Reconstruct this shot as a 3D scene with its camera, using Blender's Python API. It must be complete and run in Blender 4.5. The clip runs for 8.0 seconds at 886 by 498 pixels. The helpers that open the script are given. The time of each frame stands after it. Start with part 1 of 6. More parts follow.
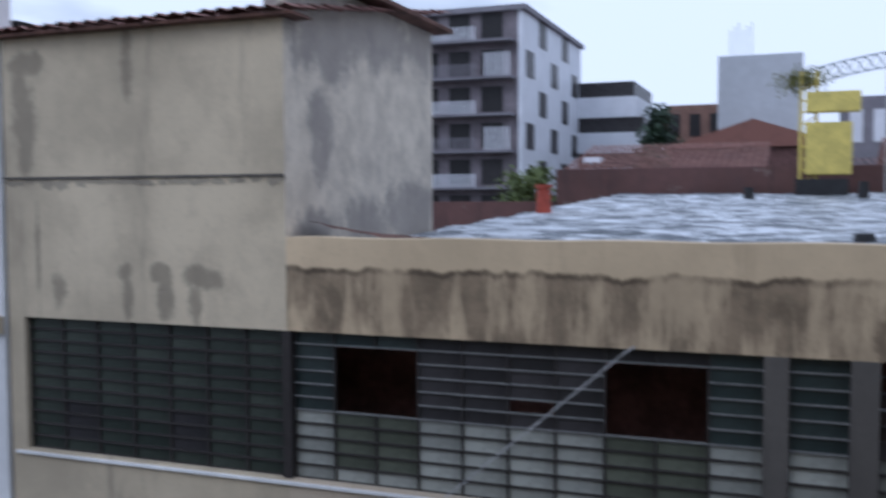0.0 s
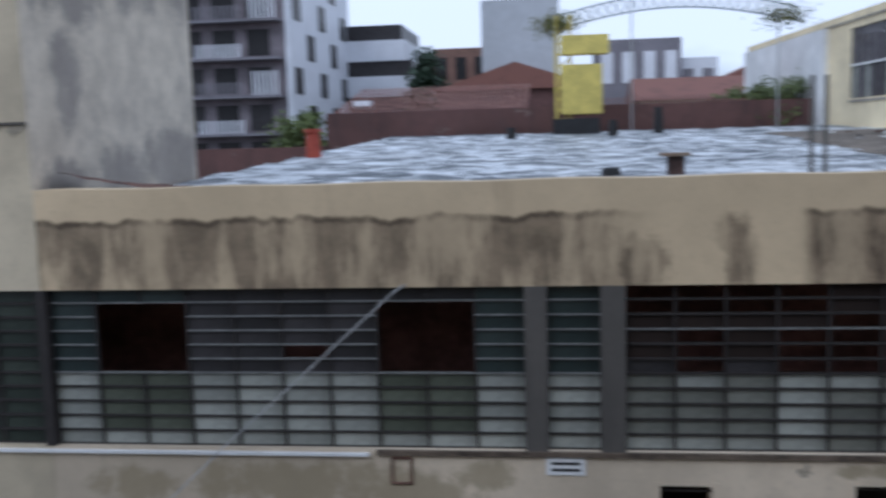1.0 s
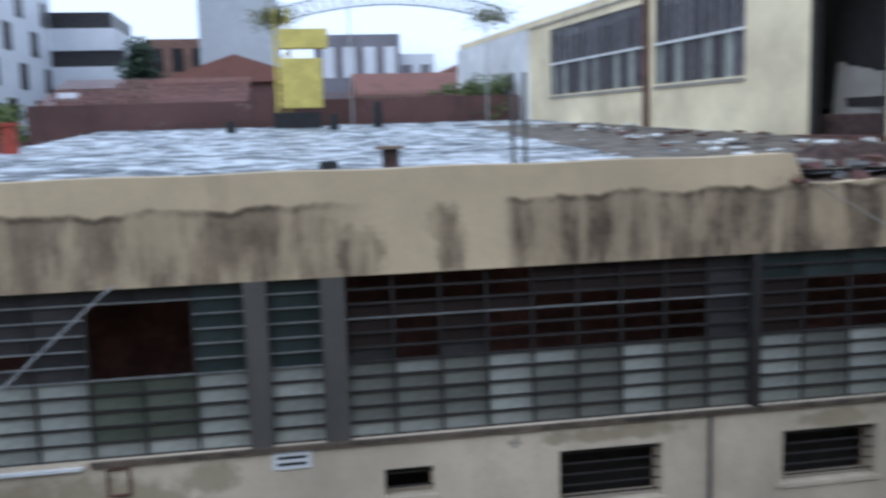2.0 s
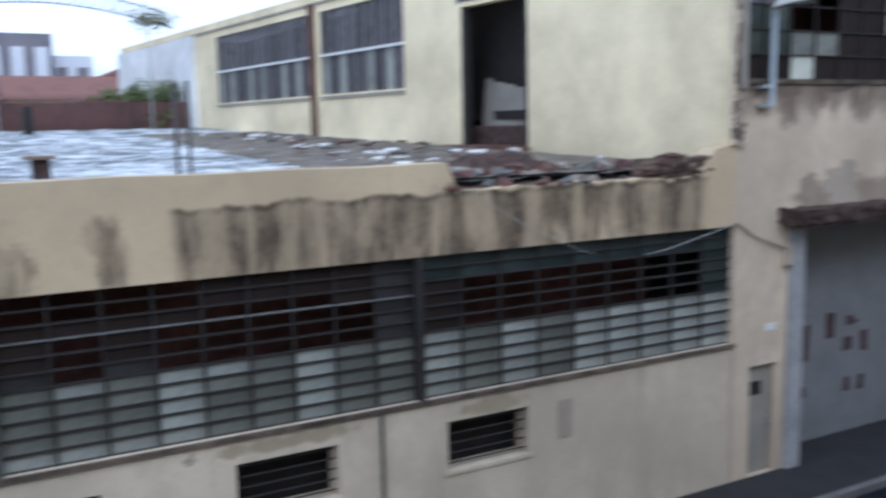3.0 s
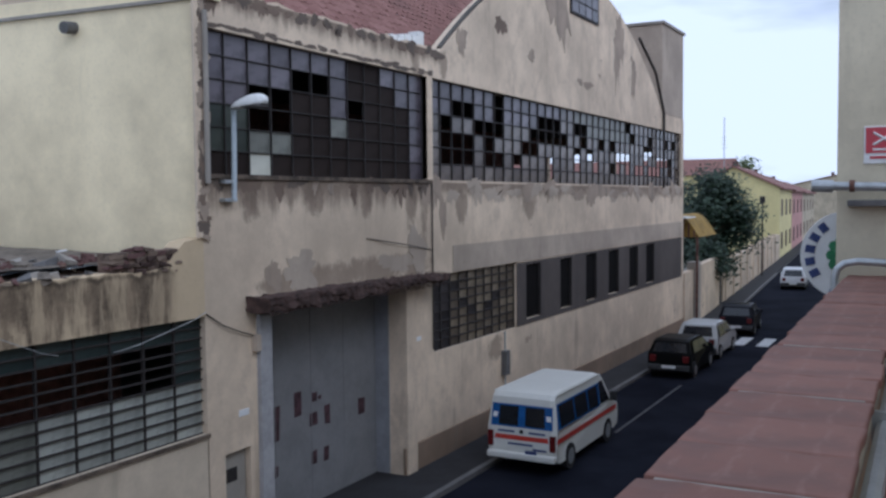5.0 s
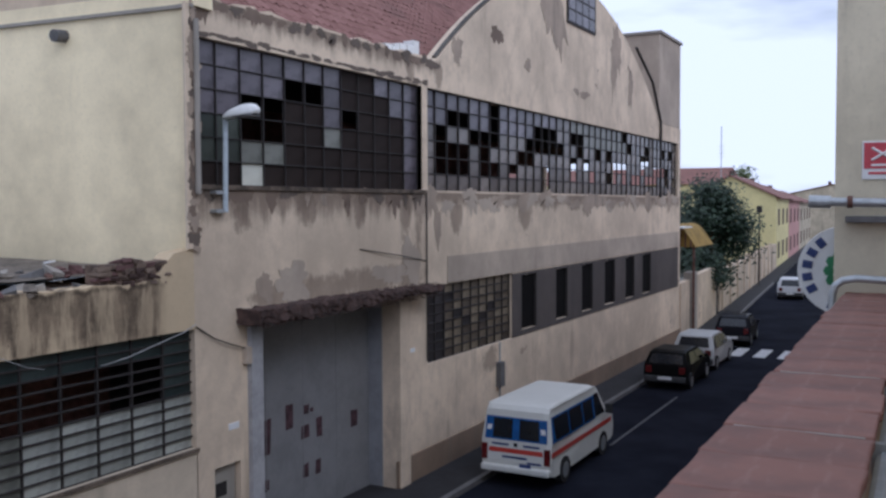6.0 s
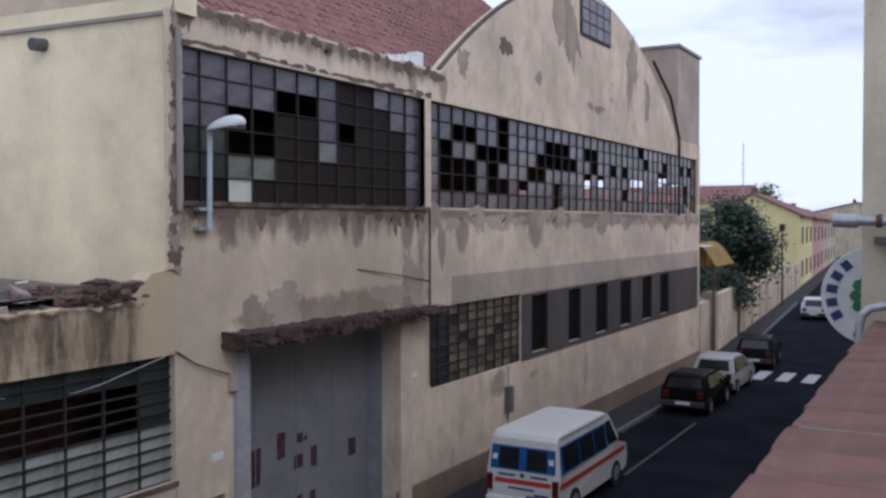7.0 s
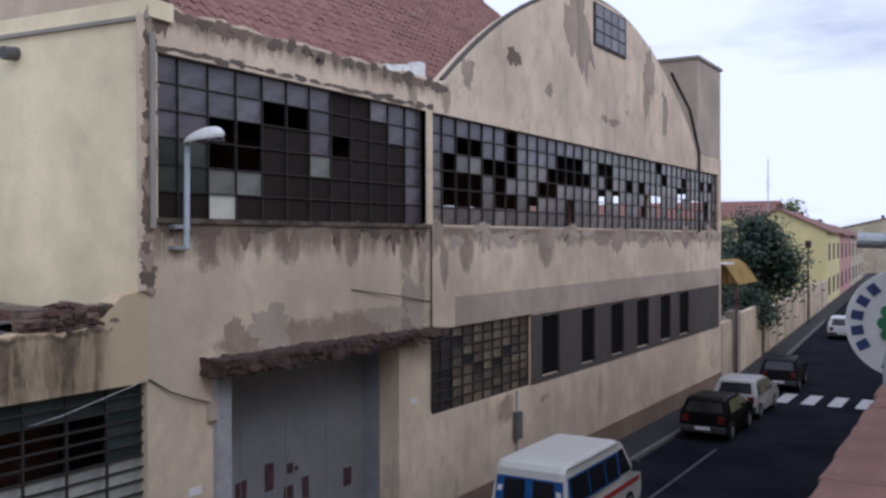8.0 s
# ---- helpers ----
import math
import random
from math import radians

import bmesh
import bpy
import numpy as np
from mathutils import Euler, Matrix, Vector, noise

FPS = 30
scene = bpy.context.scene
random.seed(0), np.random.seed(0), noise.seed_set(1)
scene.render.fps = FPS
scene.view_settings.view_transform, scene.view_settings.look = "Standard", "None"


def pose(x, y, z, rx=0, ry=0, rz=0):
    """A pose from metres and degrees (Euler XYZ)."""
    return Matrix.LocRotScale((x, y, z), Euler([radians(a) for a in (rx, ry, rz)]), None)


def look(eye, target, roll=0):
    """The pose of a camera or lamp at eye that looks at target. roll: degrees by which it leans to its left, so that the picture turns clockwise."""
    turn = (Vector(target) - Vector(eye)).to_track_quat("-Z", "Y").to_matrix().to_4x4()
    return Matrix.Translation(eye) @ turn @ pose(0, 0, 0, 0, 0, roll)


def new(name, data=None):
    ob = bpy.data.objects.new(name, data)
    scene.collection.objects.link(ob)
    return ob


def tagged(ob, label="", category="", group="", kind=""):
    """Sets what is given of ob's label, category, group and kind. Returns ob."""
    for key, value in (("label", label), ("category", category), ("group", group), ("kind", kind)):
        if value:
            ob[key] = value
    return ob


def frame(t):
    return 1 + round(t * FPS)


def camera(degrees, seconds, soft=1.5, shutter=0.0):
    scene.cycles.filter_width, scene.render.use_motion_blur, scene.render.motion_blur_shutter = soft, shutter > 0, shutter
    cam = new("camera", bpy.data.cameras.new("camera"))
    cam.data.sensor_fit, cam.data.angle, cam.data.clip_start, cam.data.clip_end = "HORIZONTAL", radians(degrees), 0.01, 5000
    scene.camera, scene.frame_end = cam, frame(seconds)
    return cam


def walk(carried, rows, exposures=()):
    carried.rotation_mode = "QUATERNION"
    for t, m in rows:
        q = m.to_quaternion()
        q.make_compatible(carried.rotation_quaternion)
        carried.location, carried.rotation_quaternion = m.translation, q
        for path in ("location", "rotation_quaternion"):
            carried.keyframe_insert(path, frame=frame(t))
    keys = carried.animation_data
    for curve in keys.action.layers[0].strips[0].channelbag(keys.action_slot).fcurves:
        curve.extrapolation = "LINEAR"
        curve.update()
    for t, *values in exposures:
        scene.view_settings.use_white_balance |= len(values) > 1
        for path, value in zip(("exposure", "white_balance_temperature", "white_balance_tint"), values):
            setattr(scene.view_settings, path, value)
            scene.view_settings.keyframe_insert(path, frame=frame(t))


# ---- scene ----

cam = camera(51.0, 8.0, soft=2.6, shutter=0.7)
PATH = [
    (0.0, pose(-12.302, -10.914, 6.420, 86.76, 0.00, 20.57) @ pose(0, 0, 0, 0, 0, -0.24)),
    (0.5, pose(-12.245, -10.870, 6.402, 84.70, 0.00, 14.39) @ pose(0, 0, 0, 0, 0, -1.14)),
    (1.0, pose(-12.188, -10.904, 6.391, 83.19, 0.00, 6.93) @ pose(0, 0, 0, 0, 0, -1.63)),
    (2.5, pose(-11.993, -10.986, 6.377, 81.94, 0.00, -19.29) @ pose(0, 0, 0, 0, 0, -1.45)),
    (3.0, pose(-11.968, -11.065, 6.408, 82.37, 0.00, -29.55) @ pose(0, 0, 0, 0, 0, -1.16)),
    (3.5, pose(-11.925, -11.132, 6.461, 83.24, 0.00, -37.79) @ pose(0, 0, 0, 0, 0, -0.41)),
    (4.0, pose(-11.881, -11.143, 6.513, 83.94, 0.00, -45.49) @ pose(0, 0, 0, 0, 0, -0.40)),
    (4.5, pose(-11.927, -11.067, 6.585, 85.05, 0.00, -54.43) @ pose(0, 0, 0, 0, 0, -0.47)),
    (5.0, pose(-11.975, -11.115, 6.591, 86.92, 0.00, -61.49) @ pose(0, 0, 0, 0, 0, -0.57)),
    (6.5, pose(-11.359, -11.030, 6.703, 87.73, 0.00, -61.30) @ pose(0, 0, 0, 0, 0, -0.12)),
    (7.0, pose(-10.700, -10.955, 6.688, 88.41, 0.00, -60.37) @ pose(0, 0, 0, 0, 0, -0.16)),
    (7.5, pose(-10.110, -10.900, 6.742, 88.83, 0.00, -59.70) @ pose(0, 0, 0, 0, 0, -0.06)),
    (8.0, pose(-9.550, -10.850, 6.727, 89.40, 0.00, -58.91) @ pose(0, 0, 0, 0, 0, -0.15)),
]
walk(cam, PATH, exposures=[(0.0, -1.04, 5320, 14), (1.2, -1.0, 5400, 10), (2.5, -0.54, 5180, 8), (3.8, -0.46, 5280, 12), (5.0, -0.99, 5350, 12), (6.5, -0.95, 5550, 17), (8.0, -0.95, 5650, 17)])

# ---------------------------------------------------------------- light
world = bpy.data.worlds.new("world")
scene.world = world
world.use_nodes = True
wn, wl = world.node_tree.nodes, world.node_tree.links
wn.clear()
w_out, w_bg = wn.new("ShaderNodeOutputWorld"), wn.new("ShaderNodeBackground")
w_sky = wn.new("ShaderNodeTexSky")
w_sky.sky_type, w_sky.sun_disc = "NISHITA", False
w_sky.sun_elevation, w_sky.sun_rotation = radians(38), radians(200)
w_co, w_map, w_noise = wn.new("ShaderNodeTexCoord"), wn.new("ShaderNodeMapping"), wn.new("ShaderNodeTexNoise")
w_map.inputs["Scale"].default_value = (1.0, 1.0, 4.0)
w_noise.inputs["Scale"].default_value, w_noise.inputs["Detail"].default_value = 2.2, 6
w_ramp, w_mix = wn.new("ShaderNodeValToRGB"), wn.new("ShaderNodeMix")
w_mix.data_type = "RGBA"
w_ramp.color_ramp.elements[0].position, w_ramp.color_ramp.elements[1].position = 0.22, 0.47
w_mix.inputs["B"].default_value = (18.0, 18.8, 20.2, 1)
wl.new(w_co.outputs["Generated"], w_map.inputs["Vector"])
wl.new(w_map.outputs["Vector"], w_noise.inputs["Vector"])
wl.new(w_noise.outputs["Fac"], w_ramp.inputs["Fac"])
wl.new(w_ramp.outputs["Color"], w_mix.inputs["Factor"])
wl.new(w_sky.outputs["Color"], w_mix.inputs["A"])
wl.new(w_mix.outputs["Result"], w_bg.inputs["Color"])
w_bg.inputs["Strength"].default_value = 0.1
wl.new(w_bg.outputs["Background"], w_out.inputs["Surface"])
sun = new("sun", bpy.data.lights.new("sun", "SUN"))
sun.data.energy, sun.data.angle, sun.data.color = 1.0, radians(25), (1.0, 0.95, 0.88)
sun.matrix_world = look((-20, -40, 40), (0, 0, 0))

# ---------------------------------------------------------------- materials
def rgba(c):
    return (c[0], c[1], c[2], 1.0)


class Nodes:
    """A short hand for a node material."""

    def __init__(self, name):
        self.m = bpy.data.materials.new(name)
        self.m.use_nodes = True
        self.t = self.m.node_tree
        self.bsdf = self.t.nodes["Principled BSDF"]
        self.co = self.t.nodes.new("ShaderNodeTexCoord").outputs["Object"]

    def link(self, a, b):
        self.t.links.new(a, b)

    def noise(self, scale, detail=4.0, stretch=(1, 1, 1), rough=0.6):
        mp, n = self.t.nodes.new("ShaderNodeMapping"), self.t.nodes.new("ShaderNodeTexNoise")
        mp.inputs["Scale"].default_value = stretch
        n.inputs["Scale"].default_value, n.inputs["Detail"].default_value, n.inputs["Roughness"].default_value = scale, detail, rough
        self.link(self.co, mp.inputs["Vector"])
        self.link(mp.outputs["Vector"], n.inputs["Vector"])
        return n.outputs["Fac"]

    def step(self, value, lo, hi):
        r = self.t.nodes.new("ShaderNodeMapRange")
        r.interpolation_type = "SMOOTHSTEP"
        r.inputs["From Min"].default_value, r.inputs["From Max"].default_value = lo, hi
        self.link(value, r.inputs["Value"])
        return r.outputs["Result"]

    def math(self, op, a, b=None):
        n = self.t.nodes.new("ShaderNodeMath")
        n.operation = op
        for k, v in enumerate((a, b)):
            if v is None:
                continue
            if isinstance(v, (int, float)):
                n.inputs[k].default_value = v
            else:
                self.link(v, n.inputs[k])
        return n.outputs[0]

    def mix(self, f, a, b):
        n = self.t.nodes.new("ShaderNodeMix")
        n.data_type = "RGBA"
        for key, v in (("Factor", f), ("A", a), ("B", b)):
            if isinstance(v, (tuple, list)):
                n.inputs[key].default_value = rgba(v)
            elif isinstance(v, (int, float)):
                n.inputs[key].default_value = v
            else:
                self.link(v, n.inputs[key])
        return n.outputs["Result"]

    def axis(self, k):
        n = self.t.nodes.new("ShaderNodeSeparateXYZ")
        self.link(self.co, n.inputs[0])
        return n.outputs[k]

    def blobs(self, spots, rag=5.5):
        """Soft ragged stains about the given (x, z, half width, half height)."""
        x, z = self.axis(0), self.axis(2)
        wob, drip = self.noise(2.2, 10, (1, 1, 0.8), 0.75), self.noise(1.2, 7, (2.2, 2.2, 0.45), 0.68)
        w = self.math("MULTIPLY", self.math("ADD", self.math("SUBTRACT", wob, 0.5), self.math("MULTIPLY", self.math("SUBTRACT", drip, 0.5), 0.5)), rag)
        total = None
        for cx, cz, rx, rz in spots:
            dx = self.math("POWER", self.math("ABSOLUTE", self.math("DIVIDE", self.math("SUBTRACT", x, cx), rx)), 2.0)
            dz = self.math("POWER", self.math("ABSOLUTE", self.math("DIVIDE", self.math("SUBTRACT", z, cz), rz)), 2.0)
            d = self.math("ADD", self.math("ADD", dx, dz), w)
            m = self.math("SUBTRACT", 1.0, self.step(d, 0.35, 1.5))
            total = m if total is None else self.math("MAXIMUM", total, m)
        return total

    def random(self):
        return self.t.nodes.new("ShaderNodeObjectInfo").outputs["Random"]

    def island(self):
        return self.t.nodes.new("ShaderNodeNewGeometry").outputs["Random Per Island"]

    def done(self, color, rough=0.85, bump=None, depth=0.02, strength=0.5, metal=0.0, **more):
        if isinstance(color, (tuple, list)):
            self.bsdf.inputs["Base Color"].default_value = rgba(color)
        else:
            self.link(color, self.bsdf.inputs["Base Color"])
        if isinstance(rough, (int, float)):
            self.bsdf.inputs["Roughness"].default_value = rough
        else:
            self.link(rough, self.bsdf.inputs["Roughness"])
        self.bsdf.inputs["Metallic"].default_value = metal
        for k, v in more.items():
            self.bsdf.inputs[k.replace("_", " ")].default_value = v
        if bump is not None:
            b = self.t.nodes.new("ShaderNodeBump")
            b.inputs["Distance"].default_value, b.inputs["Strength"].default_value = depth, strength
            self.link(bump, b.inputs["Height"])
            self.link(b.outputs["Normal"], self.bsdf.inputs["Normal"])
        return self.m


def plain(name, color, rough=0.7, metal=0.0, vary=0.25, scale=6.0, **more):
    n = Nodes(name)
    a, b = n.noise(scale, 6), n.noise(scale * 7, 3)
    f = n.math("ADD", n.math("MULTIPLY", a, 0.7), n.math("MULTIPLY", b, 0.3))
    dark = [c * (1 - vary) for c in color]
    light = [min(1, c * (1 + vary)) for c in color]
    return n.done(n.mix(n.step(f, 0.35, 0.65), dark, light), rough, b, 0.004, 0.4, metal, **more)


def plaster(name, base, grime, peel, grime_at=0.52, peel_at=0.66, streaks=0.5, spot=0.6, stains=(), stain=(0.15, 0.13, 0.1), drips=()):
    """Old painted render: cloudy paint, soft blotches, rain runs, bare patches where the coat has come off."""
    n = Nodes(name)
    cloud, blotch, fine = n.noise(0.28, 8, (1, 1, 1), 0.65), n.noise(1.3, 9, (1, 1, 0.8), 0.7), n.noise(14, 6)
    run = n.noise(0.9, 7, (1.4, 1.4, 0.22), 0.62)
    thin = n.noise(1.0, 3, (7, 7, 0.25))
    patch = n.noise(0.6, 10, (1, 1, 1.2), 0.62)
    col = n.mix(n.step(cloud, 0.32, 0.68), [c * 0.70 for c in base], [min(1, c * 1.12) for c in base])
    col = n.mix(n.math("MULTIPLY", n.step(blotch, 0.45, 0.66), min(1.0, spot * 0.75)), col, [0.55 * c + 0.45 * g for c, g in zip(base, grime)])
    wet = n.math("MULTIPLY", n.step(run, grime_at, grime_at + 0.13), n.step(thin, 0.25, 0.6))
    col = n.mix(n.math("MULTIPLY", wet, streaks), col, grime)
    col = n.mix(n.math("MULTIPLY", n.step(fine, 0.5, 0.72), 0.22), col, [c * 0.62 for c in base])
    if stains:
        col = n.mix(n.math("MULTIPLY", n.blobs(stains), 0.6), col, stain)
    for x0, x1, top, length in drips:
        x, down = n.axis(0), n.math("DIVIDE", n.math("SUBTRACT", top, n.axis(2)), length)
        fall = n.math("SUBTRACT", n.math("ADD", n.math("MULTIPLY", n.noise(1.5, 6, (2.4, 2.4, 0.14), 0.65), 0.75), n.math("MULTIPLY", n.noise(3.5, 7, (1, 1, 0.8), 0.7), 0.35)), n.math("MULTIPLY", down, 0.42))
        m = n.math("MULTIPLY", n.step(fall, 0.16, 0.46), n.math("MULTIPLY", n.step(down, -0.03, 0.02), n.math("MULTIPLY", n.step(x, x0, x0 + 0.1), n.math("SUBTRACT", 1.0, n.step(x, x1, x1 + 0.1)))))
        col = n.mix(n.math("MULTIPLY", m, 0.75), col, stain)
    bare = n.step(patch, peel_at, peel_at + 0.018)
    col = n.mix(n.math("MULTIPLY", bare, 0.8), col, n.mix(n.step(blotch, 0.4, 0.6), peel, [c * 0.75 for c in peel]))
    h = n.math("SUBTRACT", n.math("MULTIPLY", fine, 0.35), bare)
    return n.done(col, 0.92, h, 0.014, 0.6)


LONE_STAINS = ((-11.7, 5.2, 0.6, 0.2), (-11.2, 4.9, 0.3, 0.35), (-10.2, 5.2, 0.22, 0.2), (-10.05, 4.95, 0.2, 0.4), (-13.0, 4.9, 0.3, 0.3), (-12.3, 4.95, 0.22, 0.4), (-4.0, 5.1, 0.5, 0.6), (-5.35, 5.15, 0.5, 0.5))


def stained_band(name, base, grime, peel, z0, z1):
    """Render with a belt of brown damp stains: a scalloped drip line with the coat edge's shadow painted under it, runs
    of uneven length, clean coat between.
    """
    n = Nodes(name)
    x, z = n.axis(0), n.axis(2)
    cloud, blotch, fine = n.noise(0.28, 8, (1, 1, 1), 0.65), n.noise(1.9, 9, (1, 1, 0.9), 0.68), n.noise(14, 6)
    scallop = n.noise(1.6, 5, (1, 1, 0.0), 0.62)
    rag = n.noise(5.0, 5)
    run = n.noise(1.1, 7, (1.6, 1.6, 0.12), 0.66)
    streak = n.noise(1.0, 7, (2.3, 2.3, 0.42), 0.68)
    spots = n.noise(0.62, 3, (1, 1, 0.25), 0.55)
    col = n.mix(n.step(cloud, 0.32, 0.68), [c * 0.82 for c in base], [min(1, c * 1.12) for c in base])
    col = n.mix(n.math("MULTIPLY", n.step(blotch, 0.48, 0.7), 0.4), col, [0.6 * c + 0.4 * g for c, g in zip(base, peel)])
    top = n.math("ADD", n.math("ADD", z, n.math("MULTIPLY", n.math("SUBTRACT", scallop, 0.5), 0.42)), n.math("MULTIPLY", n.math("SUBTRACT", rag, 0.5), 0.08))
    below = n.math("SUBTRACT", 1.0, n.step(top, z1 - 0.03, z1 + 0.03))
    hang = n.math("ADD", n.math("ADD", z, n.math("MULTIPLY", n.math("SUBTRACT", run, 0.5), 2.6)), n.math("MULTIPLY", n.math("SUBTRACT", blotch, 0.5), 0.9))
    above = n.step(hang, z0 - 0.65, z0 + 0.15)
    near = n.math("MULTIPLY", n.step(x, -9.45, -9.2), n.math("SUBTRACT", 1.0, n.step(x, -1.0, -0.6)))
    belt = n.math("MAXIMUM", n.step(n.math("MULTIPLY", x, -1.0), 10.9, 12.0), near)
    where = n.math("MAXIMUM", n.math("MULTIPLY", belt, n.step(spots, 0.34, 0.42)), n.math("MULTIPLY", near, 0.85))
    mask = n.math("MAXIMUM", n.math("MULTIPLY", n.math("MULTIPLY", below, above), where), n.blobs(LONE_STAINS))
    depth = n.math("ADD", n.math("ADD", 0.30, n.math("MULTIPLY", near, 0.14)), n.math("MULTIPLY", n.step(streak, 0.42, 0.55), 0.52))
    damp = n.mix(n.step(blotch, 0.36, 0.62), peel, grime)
    # thin dark line painted as the shadow below the coat's edge
    lip_shade = n.math("MULTIPLY", n.math("MULTIPLY", below, n.step(top, z1 - 0.10, z1 - 0.04)), n.math("MULTIPLY", where, n.step(streak, 0.3, 0.6)))
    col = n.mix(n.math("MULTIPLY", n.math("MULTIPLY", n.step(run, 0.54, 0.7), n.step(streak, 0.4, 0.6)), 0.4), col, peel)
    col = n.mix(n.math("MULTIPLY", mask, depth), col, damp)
    col = n.mix(n.math("MULTIPLY", lip_shade, 0.75), col, [c * 0.75 for c in grime])
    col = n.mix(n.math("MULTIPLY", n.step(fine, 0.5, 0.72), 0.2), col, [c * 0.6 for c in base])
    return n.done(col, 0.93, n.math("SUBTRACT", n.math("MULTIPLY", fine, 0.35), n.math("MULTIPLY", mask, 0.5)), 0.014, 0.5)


def blotched(name, base, stain, stains=(), amount=0.32):
    """Old render with big soft-edged damp blotches and a few hair cracks."""
    n = Nodes(name)
    big, mid, fine = n.noise(0.42, 6, (1, 1, 0.9), 0.6), n.noise(2.4, 8, (1, 1, 0.8), 0.7), n.noise(14, 6)
    col = n.mix(n.step(mid, 0.35, 0.68), [c * 1.06 for c in base], [c * 0.78 for c in base])
    m = n.math("ADD", n.math("MULTIPLY", big, 0.75), n.math("MULTIPLY", mid, 0.25))
    col = n.mix(n.math("MULTIPLY", n.step(m, 0.50, 0.68), amount), col, stain)
    if stains:
        col = n.mix(n.math("MULTIPLY", n.blobs(stains, 5.0), 0.65), col, stain)
    col = n.mix(n.math("MULTIPLY", n.step(fine, 0.52, 0.72), 0.2), col, [c * 0.6 for c in base])
    return n.done(col, 0.93, fine, 0.01, 0.5)


BEIGE = (0.62, 0.485, 0.315)
GRIME = (0.085, 0.075, 0.066)
PEEL = (0.21, 0.18, 0.15)
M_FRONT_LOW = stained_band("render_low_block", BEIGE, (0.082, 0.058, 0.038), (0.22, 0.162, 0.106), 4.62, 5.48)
M_FRONT_BASE = plaster("render_base", (0.64, 0.535, 0.405), (0.22, 0.185, 0.13), (0.32, 0.28, 0.22), 0.58, 0.70, 0.4, 0.6,
                       ((-17.6, 2.1, 0.6, 0.25), (-15.5, 2.15, 1.3, 0.3), (-14.0, 2.0, 0.8, 0.35), (-13.1, 2.3, 0.4, 0.2), (-4.9, 2.35, 0.6, 0.12), (-8.0, 2.4, 0.9, 0.1)), (0.23, 0.185, 0.10))
M_FRONT_TALL = plaster("render_tall", (0.57, 0.485, 0.35), (0.16, 0.135, 0.105), (0.32, 0.27, 0.21), 0.57, 0.69, 0.5, 0.7,
                       ((-21.3, 5.35, 0.16, 0.14), (-21.25, 5.0, 0.12, 0.35), (-20.65, 5.35, 0.2, 0.14), (-20.6, 5.0, 0.14, 0.36), (-20.0, 5.3, 0.32, 0.18), (-20.1, 4.95, 0.13, 0.34), (-22.5, 5.05, 0.14, 0.3), (-23.1, 7.5, 0.25, 0.8), (-23.0, 8.4, 0.3, 0.2), (-22.9, 5.6, 0.05, 0.8), (-21.2, 8.3, 0.12, 0.5)))
M_SIDE_TALL = blotched("render_tall_side", (0.66, 0.585, 0.48), (0.20, 0.182, 0.178),
                       ((1.2, 8.9, 1.2, 0.8), (3.0, 9.1, 1.5, 0.6), (4.9, 9.4, 0.8, 0.9), (0.8, 5.9, 0.7, 0.35), (2.6, 6.0, 0.9, 0.45), (4.5, 6.1, 1.1, 0.6), (1.0, 7.3, 0.4, 0.7)))
M_HALL = plaster("render_hall", (0.70, 0.565, 0.42), (0.16, 0.12, 0.092), (0.35, 0.265, 0.205), 0.56, 0.645, 0.3, 0.8,
                 ((6.9, 6.5, 0.22, 0.6), (7.55, 6.2, 0.18, 0.8), (5.0, 6.6, 0.2, 0.4), (3.1, 6.6, 0.25, 0.35), (1.2, 6.5, 0.25, 0.3), (9.5, 6.4, 0.3, 0.4), (14.0, 6.4, 0.5, 0.4), (11.5, 2.4, 0.5, 0.3), (8.6, 9.9, 0.2, 0.4), (7.2, 9.9, 0.2, 0.4), (2.0, 4.97, 0.8, 0.2), (3.7, 5.0, 1.2, 0.3), (5.3, 5.05, 1.4, 0.32), (6.9, 5.05, 0.9, 0.3)), (0.13, 0.09, 0.065), ((0.0, 7.85, 7.0, 0.75), (7.95, 32.3, 7.0, 0.55), (0.0, 8.4, 10.22, 0.45)))
M_YELLOW = plaster("render_cream", (0.90, 0.765, 0.51), (0.48, 0.40, 0.28), (0.5, 0.44, 0.33), 0.60, 0.72, 0.35, 0.35)
M_WHITEWALL = plaster("render_white", (0.86, 0.86, 0.86), (0.62, 0.61, 0.58), (0.45, 0.42, 0.38), 0.58, 0.74, 0.35)
M_CEMENT = plaster("cement_patch", (0.34, 0.31, 0.27), (0.22, 0.19, 0.15), (0.3, 0.26, 0.2), 0.55, 0.7, 0.35)
M_STRIP = plaster("smoothed_render", (0.46, 0.38, 0.30), (0.24, 0.19, 0.15), (0.3, 0.25, 0.2), 0.55, 0.68, 0.4)
M_GREYBAND = plaster("grey_blocked_band", (0.088, 0.072, 0.064), (0.05, 0.042, 0.04), (0.14, 0.12, 0.10), 0.5, 0.7, 0.5)
M_OWN = plaster("render_terrace", (0.66, 0.59, 0.44), (0.36, 0.32, 0.25), (0.48, 0.43, 0.34), 0.55, 0.72, 0.5)
# near-black colour puts the shade of unlit interiors into the surfaces
M_INNER_SHADE = plain("painted_interior_shade", (0.02, 0.017, 0.016), 0.95)
# black colour stands in for the shade inside the narrow openings
M_NICHE_SHADE = plain("painted_opening_shade", (0.007, 0.006, 0.006), 0.9, 0.0, 0.25, 6.0, Specular_IOR_Level=0.1)
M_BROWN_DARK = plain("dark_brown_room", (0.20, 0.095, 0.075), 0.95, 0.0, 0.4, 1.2)
